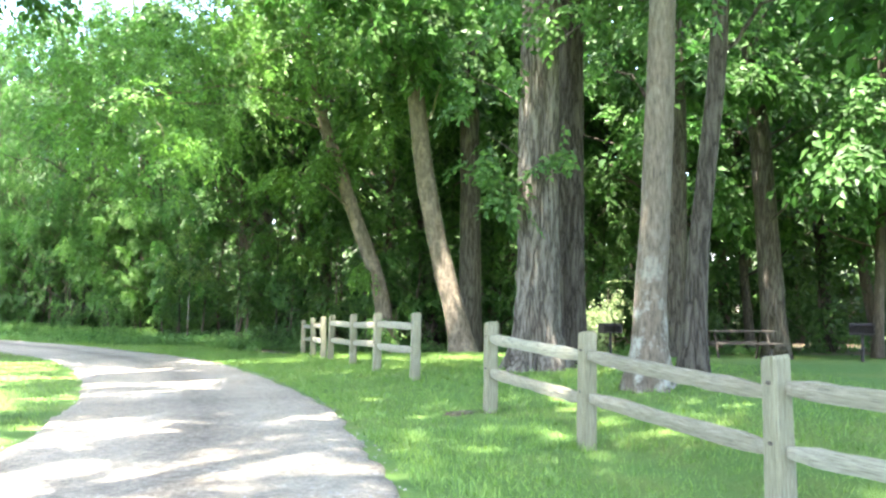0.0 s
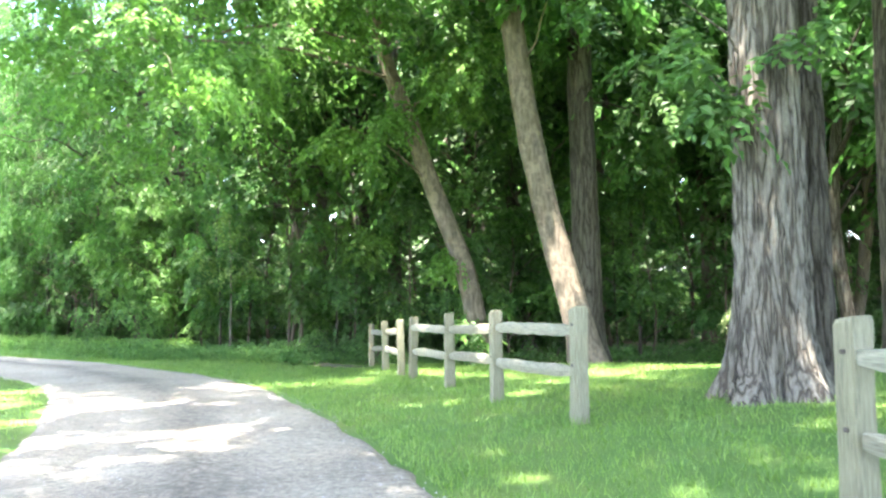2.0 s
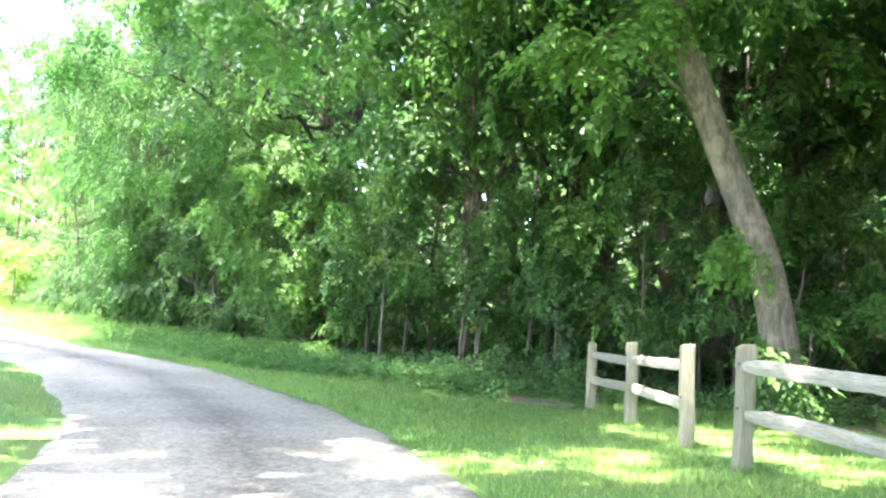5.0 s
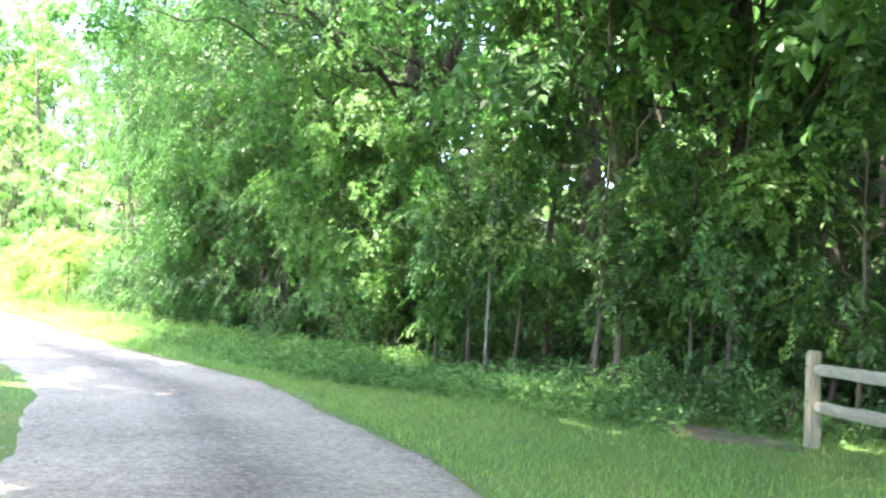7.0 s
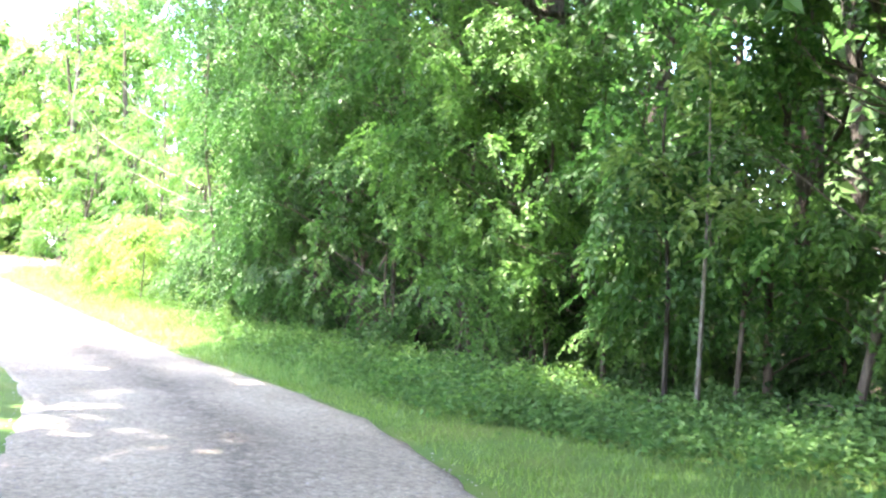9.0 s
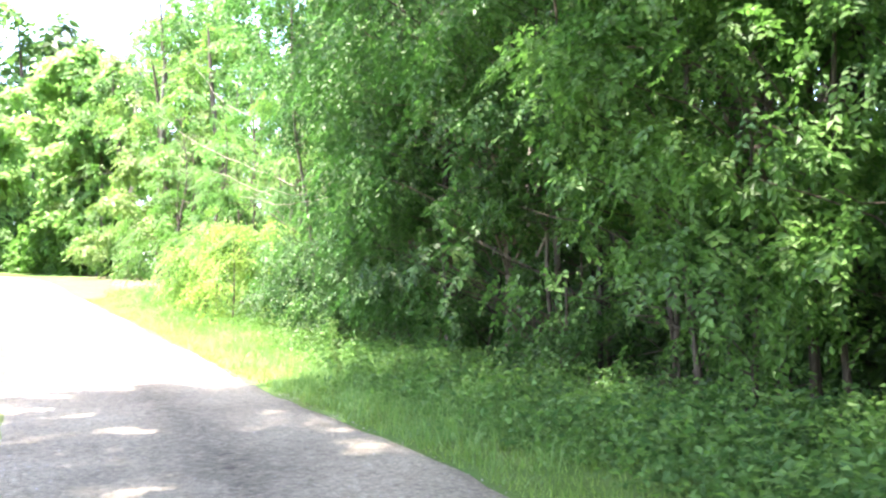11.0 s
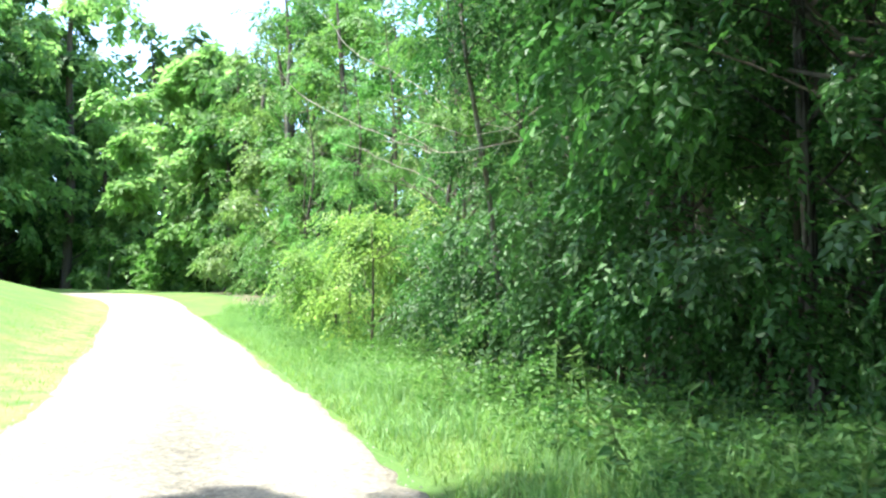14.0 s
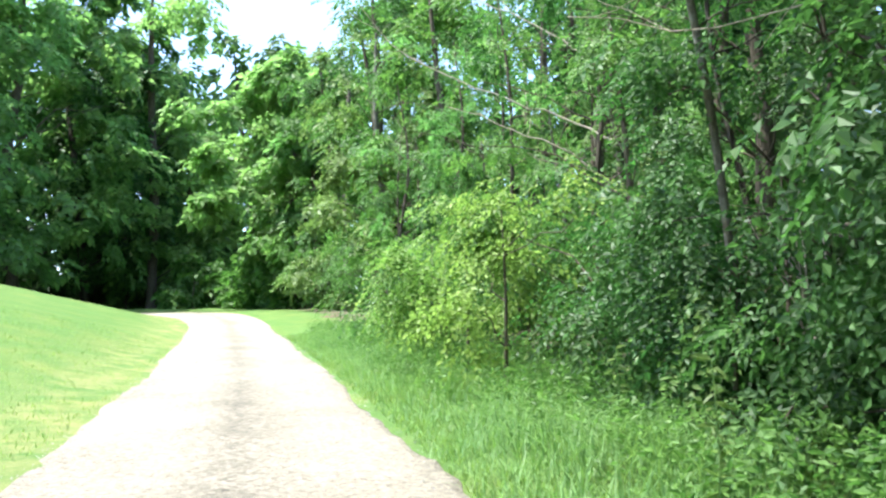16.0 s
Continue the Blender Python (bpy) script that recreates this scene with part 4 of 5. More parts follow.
for k in range(16):
    x, y = 4 + 1.5 * k + float(r.normal()), 36.5 + 1.2 * (k % 4) + 0.1 * k
    rr = np.random.default_rng(1000 + k)
    tree("shrub", "dark bushy undergrowth behind the picnic ground", "shrub", x, y, [(0, 0, 0), (0, 0, 1.0), (0, 0.1, 2.2)], [0.06, 0.05, 0.02],
         [(rr.normal() * 1.1, rr.normal() * 0.9, rr.uniform(0.5, 3.8), 1.1, 0.9) for _ in range(9)], 170, 7, 0.28, leaf_shaded, bark_dark, 6, 0.05, 0.2, 1000 + k, 0.3, False, "picnic ground undergrowth")

# tall unseen trees, most on the drive's open side, placed to cast its shade
for k, (x, y) in enumerate([(-0.9, 0.2), (-1.3, 4.2), (-4.6, 7.4), (-3.7, 10.9), (-6.4, 14.6), (-13.4, 20.6), (-17.2, 23.8), (-20.6, 26.6), (10.5, 11.5), (14.5, 16.5), (8.5, 4.0), (7.0, 8.6), (-10.2, 19.0), (6.2, -0.2), (-12.4, 22.8)]):
    wood_tree(x, y, 20.0, 760 + k, ("oak", "maple")[k % 2], 11.0, 3.5, 430 if k in (3, 4) else 1600 if k == 13 else 1050 if 5 <= k <= 7 else 480 if k < 3 else 900, 7, 0.42 if 3 <= k <= 7 else 0.36, False, "tall unseen tree with a high crown, placed to shade the drive", radius=0.26, dx=-3.0 if k == 13 else 0.0, dy=1.5 if k == 13 else 0.0)


wood = np.random.default_rng(88)
tree("oak_tree", "dark forked tree standing behind the leafy wood's edge", "tree", -17.7, 38.9, [(0, 0, 0), (0.05, 0, 3), (-0.05, -0.1, 6), (-0.5, -0.2, 8.5), (-0.7, -0.2, 13)], [0.25, 0.21, 0.18, 0.14, 0.05],
     crown_lobes(wood, 9, 8.0, 14.5, 3.0, rad=(1.2, 1.8)), 700, 8, 0.2, leaf_oak, bark_shade, 16, 0.05, 0.4, 89, 0.25, group="woodland trees", arms=[[(-0.05, -0.1, 6.2), (-1.6, -0.6, 7.6), (-3.4, -1.0, 8.4), (-5.2, -1.2, 9.4)]], keep_out=off_drive)


# the pale leaf colour here stands for sky sheen on glossy leaves
tree("ash_sapling", "slim young ash with pale shining leaves at the wood's edge", "tree", -10.7, 32.35, [(0, 0, 0), (0.05, -0.02, 1.4), (0.1, -0.1, 2.8), (0.1, -0.2, 4.2)], [0.028, 0.024, 0.016, 0.006],
     [(0.2, -0.6, 2.3, 0.45, 0.3), (-0.5, -0.5, 2.8, 0.45, 0.3), (0.5, -0.4, 3.2, 0.45, 0.3), (0.0, -0.5, 3.9, 0.4, 0.3), (0.8, -0.3, 2.4, 0.4, 0.25)], 75, 9, 0.1, leaf_pale, bark_grey, 8, 0.04, 0.3, 94, 0.2, True, group="woodland trees", gather=6)


def bare_limb(ob, line, w, seed):
    """A dead pale limb with side twigs, under the tree that bears it."""
    r = np.random.default_rng(seed)
    p = dense(np.array(line, float), 0.25)
    p[1:-1] += r.normal(size=(len(p) - 2, 3)) * 0.02
    v, f = tube(p, np.linspace(w, w * 0.3, len(p)), 6, 0.05, 0, seed)
    limb = child("dead_limb", grid_mesh("dead_limb", v, f, [bark_dead]), ob, "bare pale grey dead limb")
    run = unit(p[-1] - p[0])
    for k in range(len(p) // 3, len(p) - 1, 3):
        d = unit(run * 0.8 + r.normal(size=3) * 0.6)
        q = bend(p[k], p[k] + d * r.uniform(0.2, 0.7), 5, 0.02, r)
        v, f = tube(q, np.linspace(w * 0.35, 0.003, 5), 4, 0, 0, seed)
        child("twig", grid_mesh("twig", v, f, [bark_dead]), limb)


def rel(x, y, points):
    z = ground_at(x, y)
    return [(a - x, b - y, c - z) for a, b, c in points]


ivy_tree = tree("ivy_tree", "slender grey tree wrapped in ivy with bare dead limbs", "tree", -25.2, 38.95, [(0, 0, 0), (0.02, -0.05, 1.2), (0.03, -0.18, 2.4), (0.05, -0.4, 3.4), (0.05, -0.7, 5.0), (0.1, -0.8, 8.5)], [0.045, 0.038, 0.034, 0.03, 0.026, 0.012],
                [(0, -0.3, 0.8, 0.5, 0.6), (0.3, -0.2, 1.6, 0.45, 0.5), (0, -0.1, 0.5, 0.55, 0.5), (0.1, -0.1, 1.2, 0.5, 0.6), (-0.05, -0.2, 1.9, 0.42, 0.5), (0.5, 0.3, 3.6, 0.8, 0.7), (0.0, -0.55, 3.9, 0.45, 0.5), (0.1, -0.8, 4.8, 0.5, 0.6), (-0.1, -0.6, 5.7, 0.6, 0.6), (-0.4, 0.4, 4.8, 1.0, 0.8), (0.4, -0.4, 6.2, 1.2, 0.9), (-0.6, -0.9, 7.4, 1.3, 0.9), (0.2, -0.6, 8.6, 1.2, 0.8)],
                1500, 8, 0.085, leaf_oak, bark_grey, 10, 0.05, 0.4, 901, 0.16, True)
hanging = tree("overhanging_tree", "tall tree whose leafy branches hang over the verge", "tree", -18.95, 37.0, [(0, 0, 0), (0.02, 0, 1.5), (-0.1, 0, 4), (-0.2, -0.2, 7), (-0.1, -0.2, 12)], [0.055, 0.05, 0.05, 0.05, 0.03],
     [(-1.75, -1.8, 4.3, 0.9, 0.6), (-0.5, -2.2, 4.9, 0.9, 0.6), (0.9, -2.6, 4.4, 0.9, 0.55), (-2.7, -1.0, 5.2, 1.0, 0.7), (2.0, -2.2, 5.6, 1.0, 0.7), (-1.2, -1.4, 6.2, 1.2, 0.8), (0.8, -1.2, 6.8, 1.2, 0.8), (-2.8, 0.2, 6.8, 1.2, 0.8), (-0.4, -2.6, 7.6, 1.3, 0.8), (-1.6, 0.2, 8.6, 1.4, 1.0),
      (1.2, -0.4, 9.0, 1.4, 1.0), (-0.4, -1.2, 10.2, 1.5, 1.0), (0.2, 0.3, 11.8, 1.4, 0.9), (-2.6, -2.4, 8.2, 1.2, 0.8),
      (-1.2, -1.6, 3.0, 0.9, 0.6), (0.6, -1.9, 3.2, 0.9, 0.6), (2.2, -1.5, 3.6, 1.0, 0.7), (-2.6, -0.6, 3.8, 0.9, 0.7), (-0.2, -1.2, 2.2, 0.7, 0.5), (3.4, -1.9, 4.4, 1.1, 0.8), (1.4, -0.8, 4.8, 1.1, 0.8), (-2.1, 0.4, 3.9, 0.7, 0.5), (-3.3, 0.3, 4.6, 0.8, 0.5), (-3.9, -0.2, 5.4, 0.9, 0.6), (1.0, -2.4, 2.5, 0.7, 0.5), (2.6, -2.4, 2.6, 0.8, 0.5), (3.6, -2.0, 3.2, 0.9, 0.6), (4.6, -2.6, 4.2, 1.0, 0.7)], 3700, 8, 0.1, leaf_maple, bark_tan, 10, 0.05, 0.4, 903, 0.2, True, droop=0.6, keep_out=off_drive)
# added tree, its crown mostly out of sight, to shade the edge below
tree("overhanging_tree", "tall dark tree leaning its crown over the wood's edge", "tree", -22.9, 39.2, [(0, 0, 0), (0.02, 0, 2), (0.1, -0.1, 5), (0.2, -0.5, 9), (0.2, -0.8, 13)], [0.13, 0.115, 0.1, 0.08, 0.03],
     crown_lobes(wood, 16, 4.6, 13.5, 2.6, cx=0.4, cy=-1.7, rad=(0.9, 1.4)), 1700, 8, 0.1, leaf_oak, bark_dark, 12, 0.05, 0.4, 92, 0.2, True, droop=0.5, keep_out=off_drive)
bare_limb(hanging, rel(-18.95, 37.0, [(-19.1, 37.05, 4.6), (-20.9, 37.5, 4.3), (-22.2, 37.65, 3.75), (-23.0, 37.5, 3.45), (-23.6, 37.2, 3.3), (-24.05, 36.8, 3.27), (-24.5, 36.4, 3.4)]), 0.013, 911)
bare_limb(hanging, rel(-18.95, 37.0, [(-19.1, 37.0, 4.9), (-21.2, 37.35, 4.5), (-22.7, 37.35, 3.75), (-23.5, 37.2, 3.45), (-24.0, 36.75, 3.48), (-24.35, 36.35, 3.75)]), 0.011, 912)
snag = tree("half_dead_tree", "thin leafless-limbed tree over bright shrubs", "tree", -30.3, 43.6, [(0, 0, 0), (0, 0, 2), (-0.1, -0.2, 4.2), (-0.2, -0.3, 7), (-0.2, -0.3, 9)], [0.075, 0.065, 0.055, 0.045, 0.02],
            [(0.3, 0.3, 5.2, 1.0, 0.8), (-0.4, 0.4, 6.8, 1.2, 0.9), (0.2, -0.2, 8.2, 1.2, 0.9), (0.2, 0.4, 3.0, 0.9, 0.7), (-0.3, 0.2, 4.0, 0.9, 0.7)], 420, 8, 0.12, leaf_pale, bark_grey, 8, 0.05, 0.4, 902, 0.2, True)
bare_limb(snag, rel(-30.3, 43.6, [(-30.4, 43.5, 4.6), (-31.05, 43.22, 5.03), (-31.7, 42.37, 5.43), (-32.17, 41.65, 5.78), (-32.6, 40.9, 6.2), (-32.8, 40.1, 7.0)]), 0.022, 913)
bare_limb(snag, rel(-30.3, 43.6, [(-30.3, 43.5, 3.7), (-30.74, 42.77, 4.38), (-31.42, 41.85, 4.89), (-31.9, 41.2, 5.2)]), 0.02, 914)
bare_limb(snag, rel(-30.3, 43.6, [(-30.4, 43.4, 5.6), (-31.2, 42.6, 6.6), (-32.0, 41.8, 7.2), (-32.6, 41.2, 8.2)]), 0.02, 915)

# shrubs
def shrub(x, y, h, wide, seed, leaf, label, twigs=700, size=0.095, near=False):
    r = np.random.default_rng(seed)
    lobes = [(r.normal() * wide * 0.45, r.normal() * wide * 0.45, h * r.uniform(0.25, 0.8), wide * r.uniform(0.35, 0.55), h * r.uniform(0.2, 0.32)) for _ in range(7)]
    return tree("shrub", label, "shrub", x, y, [(0, 0, 0), (0.05, 0.02, h * 0.4), (0.1, -0.05, h * 0.8)], [0.03, 0.022, 0.008], lobes, twigs, 8, size, leaf, bark_dark, 6, 0.05, 0.2, seed, 0.2, near, "shrubs at the wood's edge", keep_out=off_drive, sink=0.05, gather=24)


shrub(3.8, 29.2, 2.6, 0.72, 801, leaf_sunlit, "pale yellow-green shrub lit by the sun", 330)
for k, (a, into, h, wide) in enumerate([(68.5, 0.4, 2.2, 1.4), (70.5, 0.8, 3.0, 1.6), (72.6, -0.7, 3.0, 1.5), (75, -0.7, 2.8, 1.5), (77.3, -0.6, 2.6, 1.5), (80, -0.3, 3.0, 1.7), (83, -0.2, 2.8, 1.6), (69.4, 1.4, 3.2, 1.5), (73.8, 1.6, 3.6, 1.6), (76.2, 1.6, 3.4, 1.6), (78.8, 1.4, 3.6, 1.7), (81.5, 1.5, 3.6, 1.7), (85.5, 0.8, 3.0, 1.8), (88.5, 0.8, 3.0, 1.8), (92, 0.8, 3.2, 2.0)]):
    x, y = edge_point(a, into)
    # the first shrubs take the darkened leaf colour, as if shaded
    shrub(x, y, h, wide, 810 + k, leaf_bright if 2 <= k <= 4 else leaf_shaded if a < 70 else (leaf_light, leaf_maple)[k % 2], "bright yellow-green shrub beside the drive" if 2 <= k <= 4 else "green shrub beside the drive", 820 if a < 70 else 520 if 2 <= k <= 4 else 700 if a < 80 else 400, 0.078 if a < 72 else 0.092)
shrub(-24.9, 38.35, 1.3, 0.4, 803, leaf_pale, "small pale green bush among tall weeds", 42, 0.075)
shrub(-23.0, 37.2, 0.7, 0.35, 804, leaf_light, "small light green bush among tall weeds", 80, 0.075)
bare = tree("dead_bush", "bare pale forked dead bush at the wood's edge", "shrub", -25.15, 40.0, [(0, 0, 0), (0.02, 0, 0.7), (0.0, 0, 1.3)], [0.03, 0.024, 0.012], [(0, 0, 1, 0.3, 0.3)], 0, 0, 0.1, leaf_pale, bark_dead, 7, 0.05, 0.2, 905, limbs=False)
for k in range(6):
    q = np.random.default_rng(930 + k).normal(size=2) * 0.28
    bare_limb(bare, [(0, 0, 0.6 + 0.08 * k), (q[0] * 0.3, q[1] * 0.3, 1.1 + 0.05 * k), (q[0] * 0.8, q[1] * 0.8, 1.6 + 0.06 * k), (q[0] * 1.2, q[1] * 1.2, 2.0 + 0.05 * k)], 0.011, 940 + k)
shrub(-2.3, 27.9, 1.7, 0.7, 802, leaf_oak, "leafy young growth round the leaning trunk's foot", 170)
for k in range(24):
    x, y = edge_point(38 + k * 1.45 + r.uniform(-0.4, 0.4), r.uniform(-0.1, 0.9))
    shrub(x, y, r.uniform(0.35, 0.7), r.uniform(0.7, 1.1), 830 + k, (leaf_herb, leaf_shaded)[k % 2], "low leafy shrub in the shade of the wood", 150, 0.085, False)

for k in range(11):
    x, y = edge_point(56.5 + k * 1.15 + r.uniform(-0.3, 0.3), r.uniform(0.3, 1.8))
    shrub(x, y, r.uniform(1.4, 2.6), r.uniform(0.9, 1.3), 1200 + k, (leaf_oak, leaf_shaded)[k % 2], "leafy shrub filling the wood's edge", 380, 0.085, False)
for k in range(16):
    a = 54.5 + k * 0.75 + r.uniform(-0.3, 0.3)
    x, y = edge_point(a, r.uniform(0.6, 1.6))
    dx, dy = toward_drive(a, 0.7)
    # beyond 59 m darker leaf colours imitate the shade on the edge
    wood_tree(x, y, r.uniform(4.0, 6.5), 1300 + k, ("maple", "light", "oak", "deep")[k % 2 + 2 * (a > 59)], 0.7, 1.0, 480, 11, 0.088, False, "leafy young tree hanging over the verge", "sapling", dx=dx, dy=dy, radius=0.028, clump=(0.35, 0.75))
for k in range(15):
    a = 33.5 + k * 1.4 + r.uniform(-0.5, 0.5)
    x, y = edge_point(a, r.uniform(0.5, 1.5))
    wood_tree(x, y, r.uniform(4.0, 6.5), 1330 + k, ("deep", "maple", "oak")[k % 3], 1.3, 1.2, 430, 9, 0.115, False, "leafy young tree shaded by the wood", "sapling", radius=0.026, clump=(0.38, 0.8))
# inner shrubs in the darkened leaf colour, for the gloom under the trees
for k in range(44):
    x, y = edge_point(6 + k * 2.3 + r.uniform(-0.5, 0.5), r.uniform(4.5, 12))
    shrub(x, y, r.uniform(2.2, 4.2), r.uniform(1.6, 2.4), 860 + k, leaf_shaded, "dark shrub inside the shaded wood", 150, 0.26, False)

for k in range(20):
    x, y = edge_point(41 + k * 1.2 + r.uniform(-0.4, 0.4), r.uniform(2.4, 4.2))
    shrub(x, y, r.uniform(1.3, 2.3), r.uniform(1.2, 1.6), 1500 + k, leaf_shaded, "dark shrub under the wood's first trees", 190, 0.15, False)


# ---- undergrowth, grass ----
def strip_points(n, s0, s1, a, b, r):
    seg = np.linalg.norm(np.diff(WOODS_FINE, axis=0), axis=1)
    run = np.concatenate([[0], np.cumsum(seg)])
    s = r.uniform(s0, s1, n)
    k = np.clip(np.searchsorted(run, s) - 1, 0, len(seg) - 1)
    d = (WOODS_FINE[k + 1] - WOODS_FINE[k]) / seg[k][:, None]
    return WOODS_FINE[k] + d * (s - run[k])[:, None] + np.column_stack([d[:, 1], -d[:, 0]]) * r.uniform(a, b, n)[:, None]


def clear_of_drive(p, gap=0.1):
    return p[np.abs(beside(p[:, 0], p[:, 1], ROAD_FINE[::2])) > 1.7 + gap]


r = np.random.default_rng(31)
p = clear_of_drive(np.vstack([strip_points(7400, 30, 58, -0.9, 5.2, r), strip_points(2600, 48, 61, -1.9, 0.0, r)]), 0.75)
top = 0.04 + 0.26 * r.beta(1.2, 2.2, len(p))
c = sprays(np.column_stack([p, land(p[:, 0], p[:, 1]) + top]), 8, 0.13, r)
v, f = leaves(c, 0.078, r, 0.1, near=False)
tagged(new("undergrowth", grid_mesh("undergrowth", v, f, [leaf_herb], shade=False)), "low dark green herbs and ivy along the wood's edge", "undergrowth", kind="stuff")


def blades(p, height, width, r, lean=0.35, simple=False):
    """Grass blades: narrow, tapering, bent over at the tip."""
    n = len(p)
    base = np.column_stack([p, land(p[:, 0], p[:, 1]) - 0.01])
    a = r.uniform(0, 2 * np.pi, n)
    h = height * r.uniform(0.5, 1.25, n)
    w = np.column_stack([np.cos(a), np.sin(a), np.zeros(n)]) * width
    tilt = np.column_stack([-np.sin(a), np.cos(a), np.zeros(n)]) * (h * lean * np.abs(r.normal(size=n)))[:, None]
    up = np.column_stack([np.zeros(n), np.zeros(n), h])
    if simple:
        v = np.stack([base - w, base + w, base + up + tilt], 1).reshape(-1, 3)
        return v, np.arange(3 * n).reshape(-1, 3)
    mid = base + up * 0.6 + tilt * 0.4
    v = np.stack([base - w, base + w, mid + w * 0.7, mid - w * 0.7, base + up * 0.93 + tilt * 1.3], 1).reshape(-1, 3)
    k = np.arange(n)[:, None] * 5
    return v, np.concatenate([k + [0, 1, 2], k + [0, 2, 3], k + [3, 2, 4]], 1).reshape(-1, 3)


r = np.random.default_rng(32)
fine = dense(ROAD, 0.4)
fine = fine[(fine[:, 1] > 2) & (fine[:, 0] > -48)]
fwd = unit(np.gradient(fine, axis=0))
rt = np.column_stack([fwd[:, 1], -fwd[:, 0]])


def verge(n, a, b, r, power=1.4):
    """Places beside the drive, between a and b metres from its middle, thicker near it."""
    k = r.integers(0, len(fine), n)
    d = a + (b - a) * r.uniform(0, 1, n) ** power
    return fine[k] + rt[k] * d[:, None] + r.normal(size=(n, 2)) * 0.2


p = clear_of_drive(np.vstack([verge(185000, 1.65, 8.5, r, 1.25), verge(36000, -1.7, -9, r)]), -0.05)
p = p[beside(p[:, 0], p[:, 1], WOODS_FINE) < 0.3]
v, f = blades(p, 0.07, 0.006, r, 0.9, True)
tagged(new("lawn_grass", grid_mesh("lawn_grass", v, f, [grass_blade], shade=False)), "short mown bright green grass beside the drive", "grass", kind="stuff")
# rank tufts here and there in the turf, and round the feet of posts
tuft = verge(2600, 1.75, 7.5, r, 1.1)
tuft = tuft[(tuft[:, 0] > -16) & (beside(tuft[:, 0], tuft[:, 1], WOODS_FINE) < 0.2)]
feet = np.array([(2.14, 12.58), (3.25, 10.31), (4.45, 7.92), (-2.78, 22.99), (-1.66, 20.82), (-0.58, 18.41), (0.53, 16.32), (-5.46, 29.31), (-4.39, 26.87), (-3.42, 24.59), (2.4, 17.6), (4.12, 14.0)])
a = r.uniform(0, 6.28, (len(feet), 9))
ring = np.where(np.arange(len(feet)) < 10, 0.11, 0.5)[:, None]
feet = (feet[:, None] + np.stack([np.cos(a) * ring, np.sin(a) * ring], -1)).reshape(-1, 2)
tuft = np.vstack([tuft, feet])
p = clear_of_drive(np.repeat(tuft, 11, axis=0) + r.normal(size=(len(tuft) * 11, 2)) * 0.05, 0.0)
v, f = blades(p, 0.11, 0.005, r, 0.8, True)
tagged(new("grass_tufts", grid_mesh("grass_tufts", v, f, [grass_blade], shade=False)), "longer grass tufts in turf and round fence posts", "grass", kind="stuff")
r = np.random.default_rng(33)
p = verge(118000, 1.75, 5.6, r, 1.0)
p = clear_of_drive(p[(p[:, 0] < -14.5) & (beside(p[:, 0], p[:, 1], WOODS_FINE) < 0.6)], -0.02)
tuft = np.sin(p[:, 0] * 2.3 + 1.7 * np.sin(p[:, 1] * 1.9)) * np.sin(p[:, 1] * 2.9 + 1.3 * np.sin(p[:, 0] * 3.1))
p = p[tuft > r.uniform(-1.3, 0.5, len(p))]
rank = 0.38 + 0.18 * np.sin(p[:, 0] * 1.1 + 2 * np.sin(p[:, 1] * 0.8)) * np.sin(p[:, 1] * 1.4)
rank = rank * (0.3 + 0.7 * smooth(beside(p[:, 0], p[:, 1], ROAD_FINE[::2]), 1.8, 2.9))
v, f = blades(p + 0.1 * np.sin(p[:, ::-1] * 9), rank, 0.005, r, 1.1)
tagged(new("meadow_grass", grid_mesh("meadow_grass", v, f, [meadow_blade], shade=False)), "tall uncut grass along the drive's edge", "grass", kind="stuff")
p = verge(10500, 2.4, 5.2, r, 0.8)
p = clear_of_drive(p[(p[:, 0] < -12) & (beside(p[:, 0], p[:, 1], WOODS_FINE) < 0.6)], 0.35)
c = sprays(np.column_stack([p, land(p[:, 0], p[:, 1]) + r.uniform(0.08, 0.5, len(p))]), 7, 0.08, r)
v, f = leaves(c, 0.07, r, 0.1, 0.6, 0.45)
q = (p[:, 0] > -22) & (r.uniform(size=len(p)) < 0.6)
dark = sprays(np.column_stack([p[q], land(p[q, 0], p[q, 1]) + r.uniform(0.05, 0.4, q.sum())]), 7, 0.1, r)
v2, f2 = leaves(dark, 0.085, r, 0.1)
tagged(new("weeds", grid_mesh("weeds", v2, f2, [leaf_herb], shade=False)), "dark green broad-leaved herbs under tall grass", "weeds", kind="stuff")
tagged(new("weeds", grid_mesh("weeds", v, f, [leaf_light], shade=False)), "broad-leaved green weeds among tall grass", "weeds", kind="stuff")


def tall_weed(x, y, h, seed):
    """A single upright weed with narrow leaves up its stalk and a small pale head."""
    r = np.random.default_rng(seed)
    ob = thing("tall_weed", x, y, ground_at(x, y), "tall pale green weed with narrow leaves at the drive's edge", "weed", "tall weeds")
    p = bend((0, 0, -0.03), (r.normal() * 0.06, r.normal() * 0.06, h), 7, 0.01, r)
    v, f = tube(p, np.linspace(0.008, 0.004, 7), 5)
    child("stalk", grid_mesh("stalk", v, f, [meadow_blade]), ob)
    k = np.repeat(np.linspace(0.15, 1, 20), 2)
    at = np.column_stack([np.interp(k, np.linspace(0, 1, 7), p[:, a]) for a in range(3)])
    v, f = leaves(at, 0.1, r, 0.1, 0.5, 0.24, True)
    child("foliage", grid_mesh("foliage", v, f, [leaf_pale], shade=False), ob)


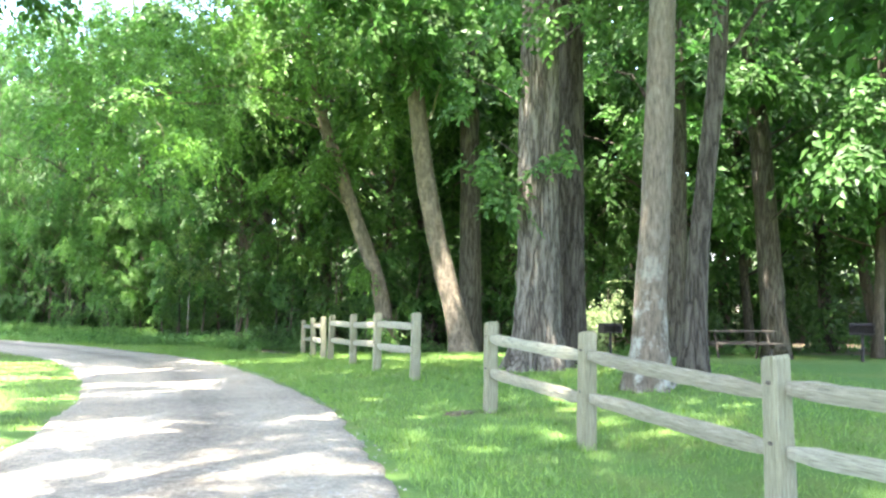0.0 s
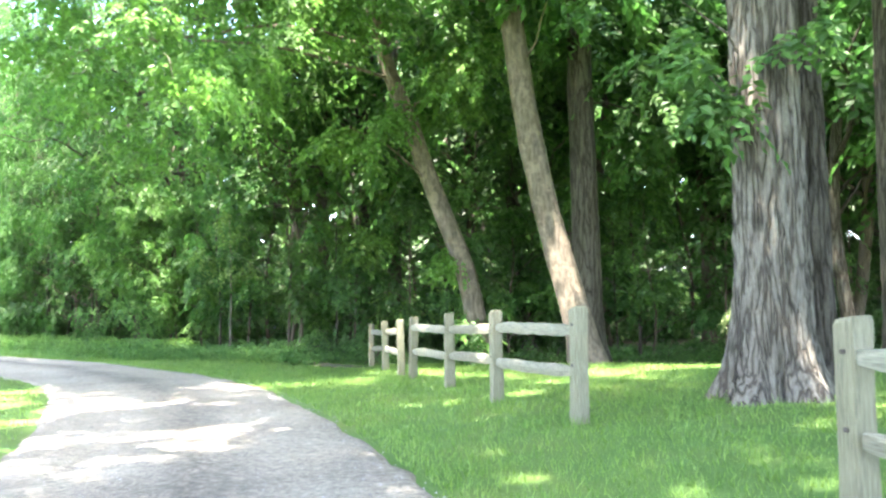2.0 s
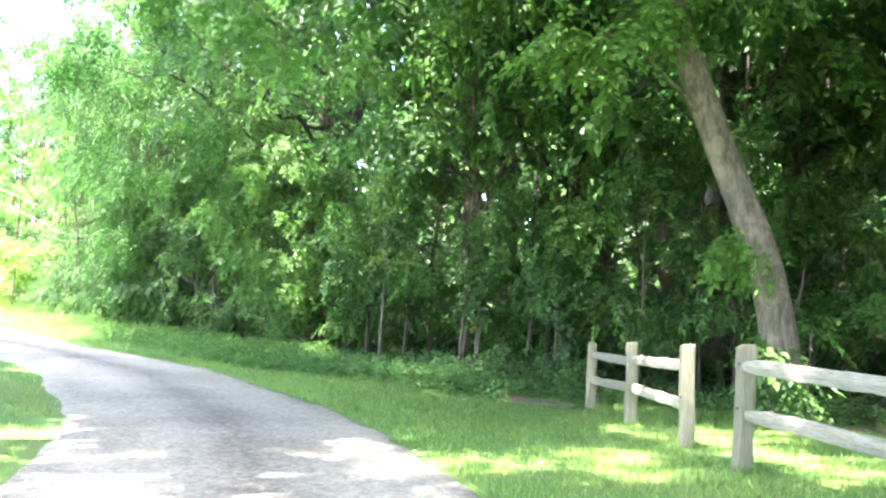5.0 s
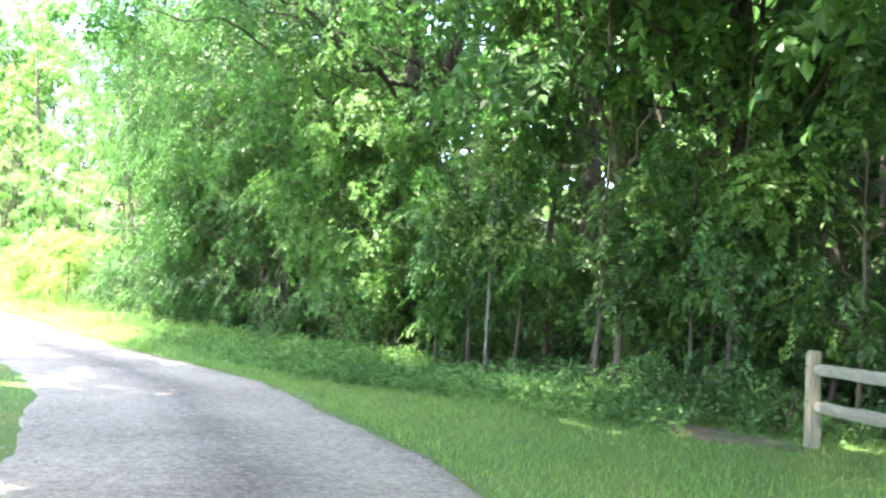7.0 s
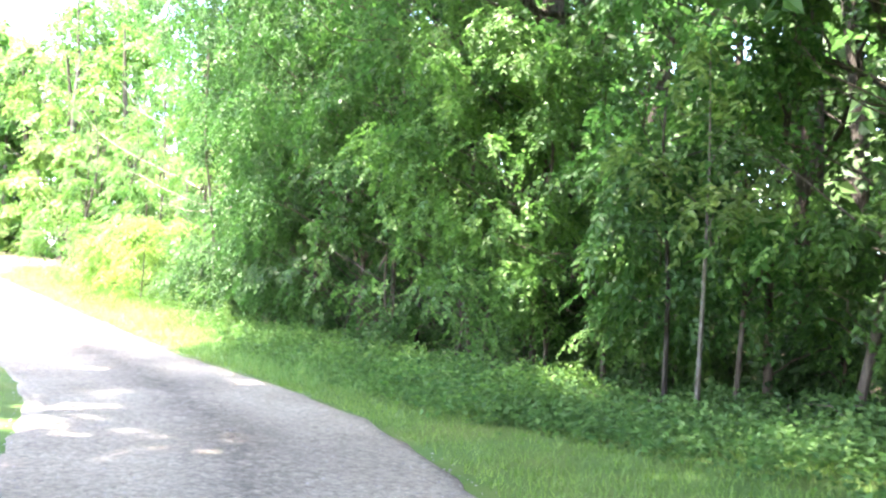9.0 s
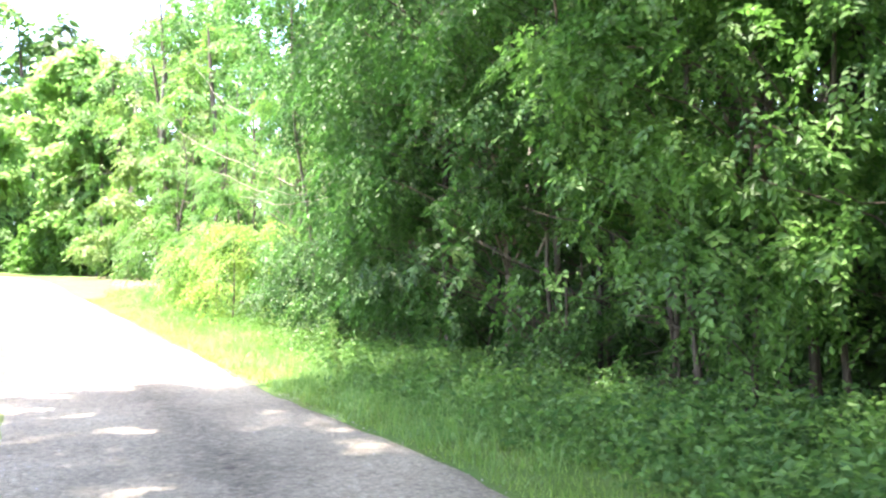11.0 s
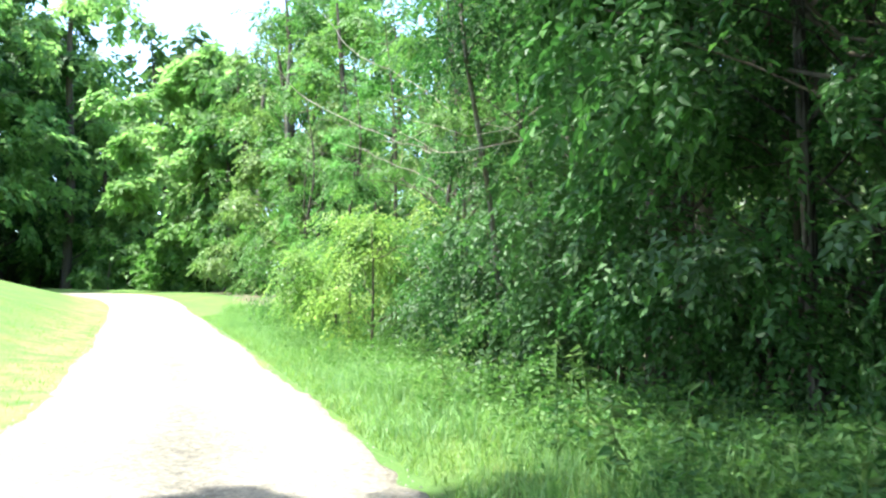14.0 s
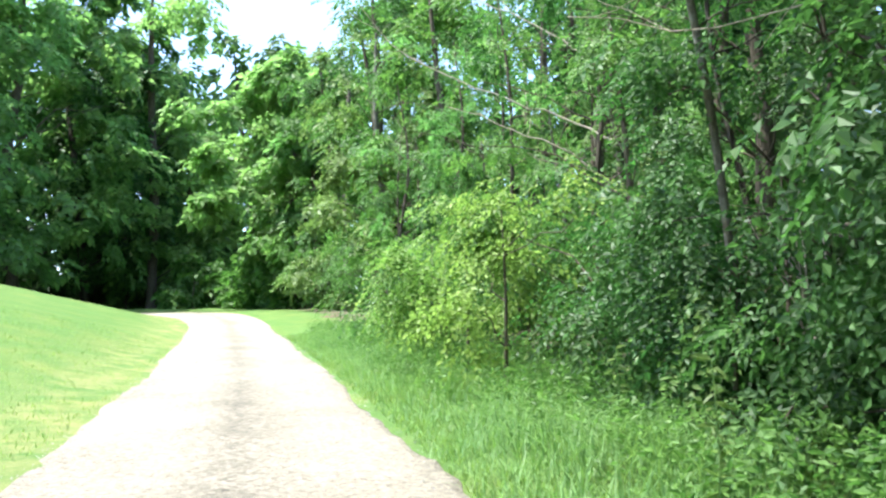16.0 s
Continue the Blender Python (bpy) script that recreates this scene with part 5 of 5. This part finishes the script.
for k, (x, y, h) in enumerate([(-20.93, 35.03, 0.95), (-20.8, 35.2, 0.9), (-21.3, 35.57, 0.8), (-19.6, 34.5, 0.75), (-22.4, 36.2, 0.8), (-23.6, 36.4, 0.9), (-25.4, 37.7, 0.85), (-18.4, 33.9, 0.7), (-20.2, 34.7, 0.6), (-27.5, 38.7, 0.9)]):
    tall_weed(x, y, h, 1100 + k)


def soil_patch(x, y, wide, deep, turn, seed, mat, label):
    """A low bare patch with an uneven rim, lying on the turf."""
    r = np.random.default_rng(seed)
    a = np.linspace(0, 2 * np.pi, 28, endpoint=False)
    rings = [np.zeros((28, 2))]
    for k in (0.35, 0.7, 1.0):
        w = k * (1 + 0.22 * np.sin(3 * a + seed) + 0.12 * r.normal(size=28))
        u, v2 = np.cos(a) * wide * w, np.sin(a) * deep * w
        rings.append(np.column_stack([u * math.cos(turn) - v2 * math.sin(turn), u * math.sin(turn) + v2 * math.cos(turn)]))
    xy = np.vstack(rings) + [x, y]
    z = land(xy[:, 0], xy[:, 1]) + np.repeat([0.05, 0.05, 0.04, -0.01], 28)
    i, j = np.meshgrid(np.arange(3), np.arange(28), indexing="ij")
    a0, b0 = i * 28 + j, i * 28 + (j + 1) % 28
    f = np.stack([a0, b0, b0 + 28, a0 + 28], -1).reshape(-1, 4)
    tagged(new("bare_patch", grid_mesh("bare_patch", np.column_stack([xy, z]), f, [mat])), label, "bare patch", kind="stuff")


soil_patch(1.85, 12.5, 0.3, 0.11, 0.4, 1, litter, "small bare patch of brown soil beside a fence post")
soil_patch(-6.6, 29.6, 1.5, 0.45, 2.6, 2, litter, "strip of brown fallen leaves at the wood's edge")
soil_patch(-0.6, 28.9, 2.2, 0.7, 0.1, 3, litter, "brown fallen leaves round the leaning trees")

# loose stones on the drive
r = np.random.default_rng(34)
k = r.integers(0, len(fine), 10000)
side = np.where(r.uniform(size=10000) < 0.4, np.sign(r.normal(size=10000)) * (1.46 + 0.08 * r.normal(size=10000)), r.normal(size=10000) * 0.7)
p = fine[k] + rt[k] * side[:, None] + r.normal(size=(10000, 2)) * 0.15
p = p[np.abs(beside(p[:, 0], p[:, 1], ROAD_FINE[::2])) < 1.62]
size = 0.006 + 0.013 * r.beta(1.2, 4, len(p))
base = np.column_stack([p, land(p[:, 0], p[:, 1]) + 0.028])
octa = np.array([(1, 0, 0), (0, 1, 0), (-1, 0, 0), (0, -1, 0), (0, 0, 0.8), (0, 0, -0.8)])
v = (base[:, None] + octa[None] * size[:, None, None] * r.uniform(0.6, 1.4, (len(p), 6, 1))).reshape(-1, 3)
b = np.arange(len(p))[:, None] * 6
f = np.concatenate([b + t3 for t3 in ([0, 1, 4], [1, 2, 4], [2, 3, 4], [3, 0, 4])], 1).reshape(-1, 3)
tagged(new("loose_stones", grid_mesh("loose_stones", v, f, [pebble_stone], shade=False)), "small loose grey stones on the drive", "stones", kind="stuff")
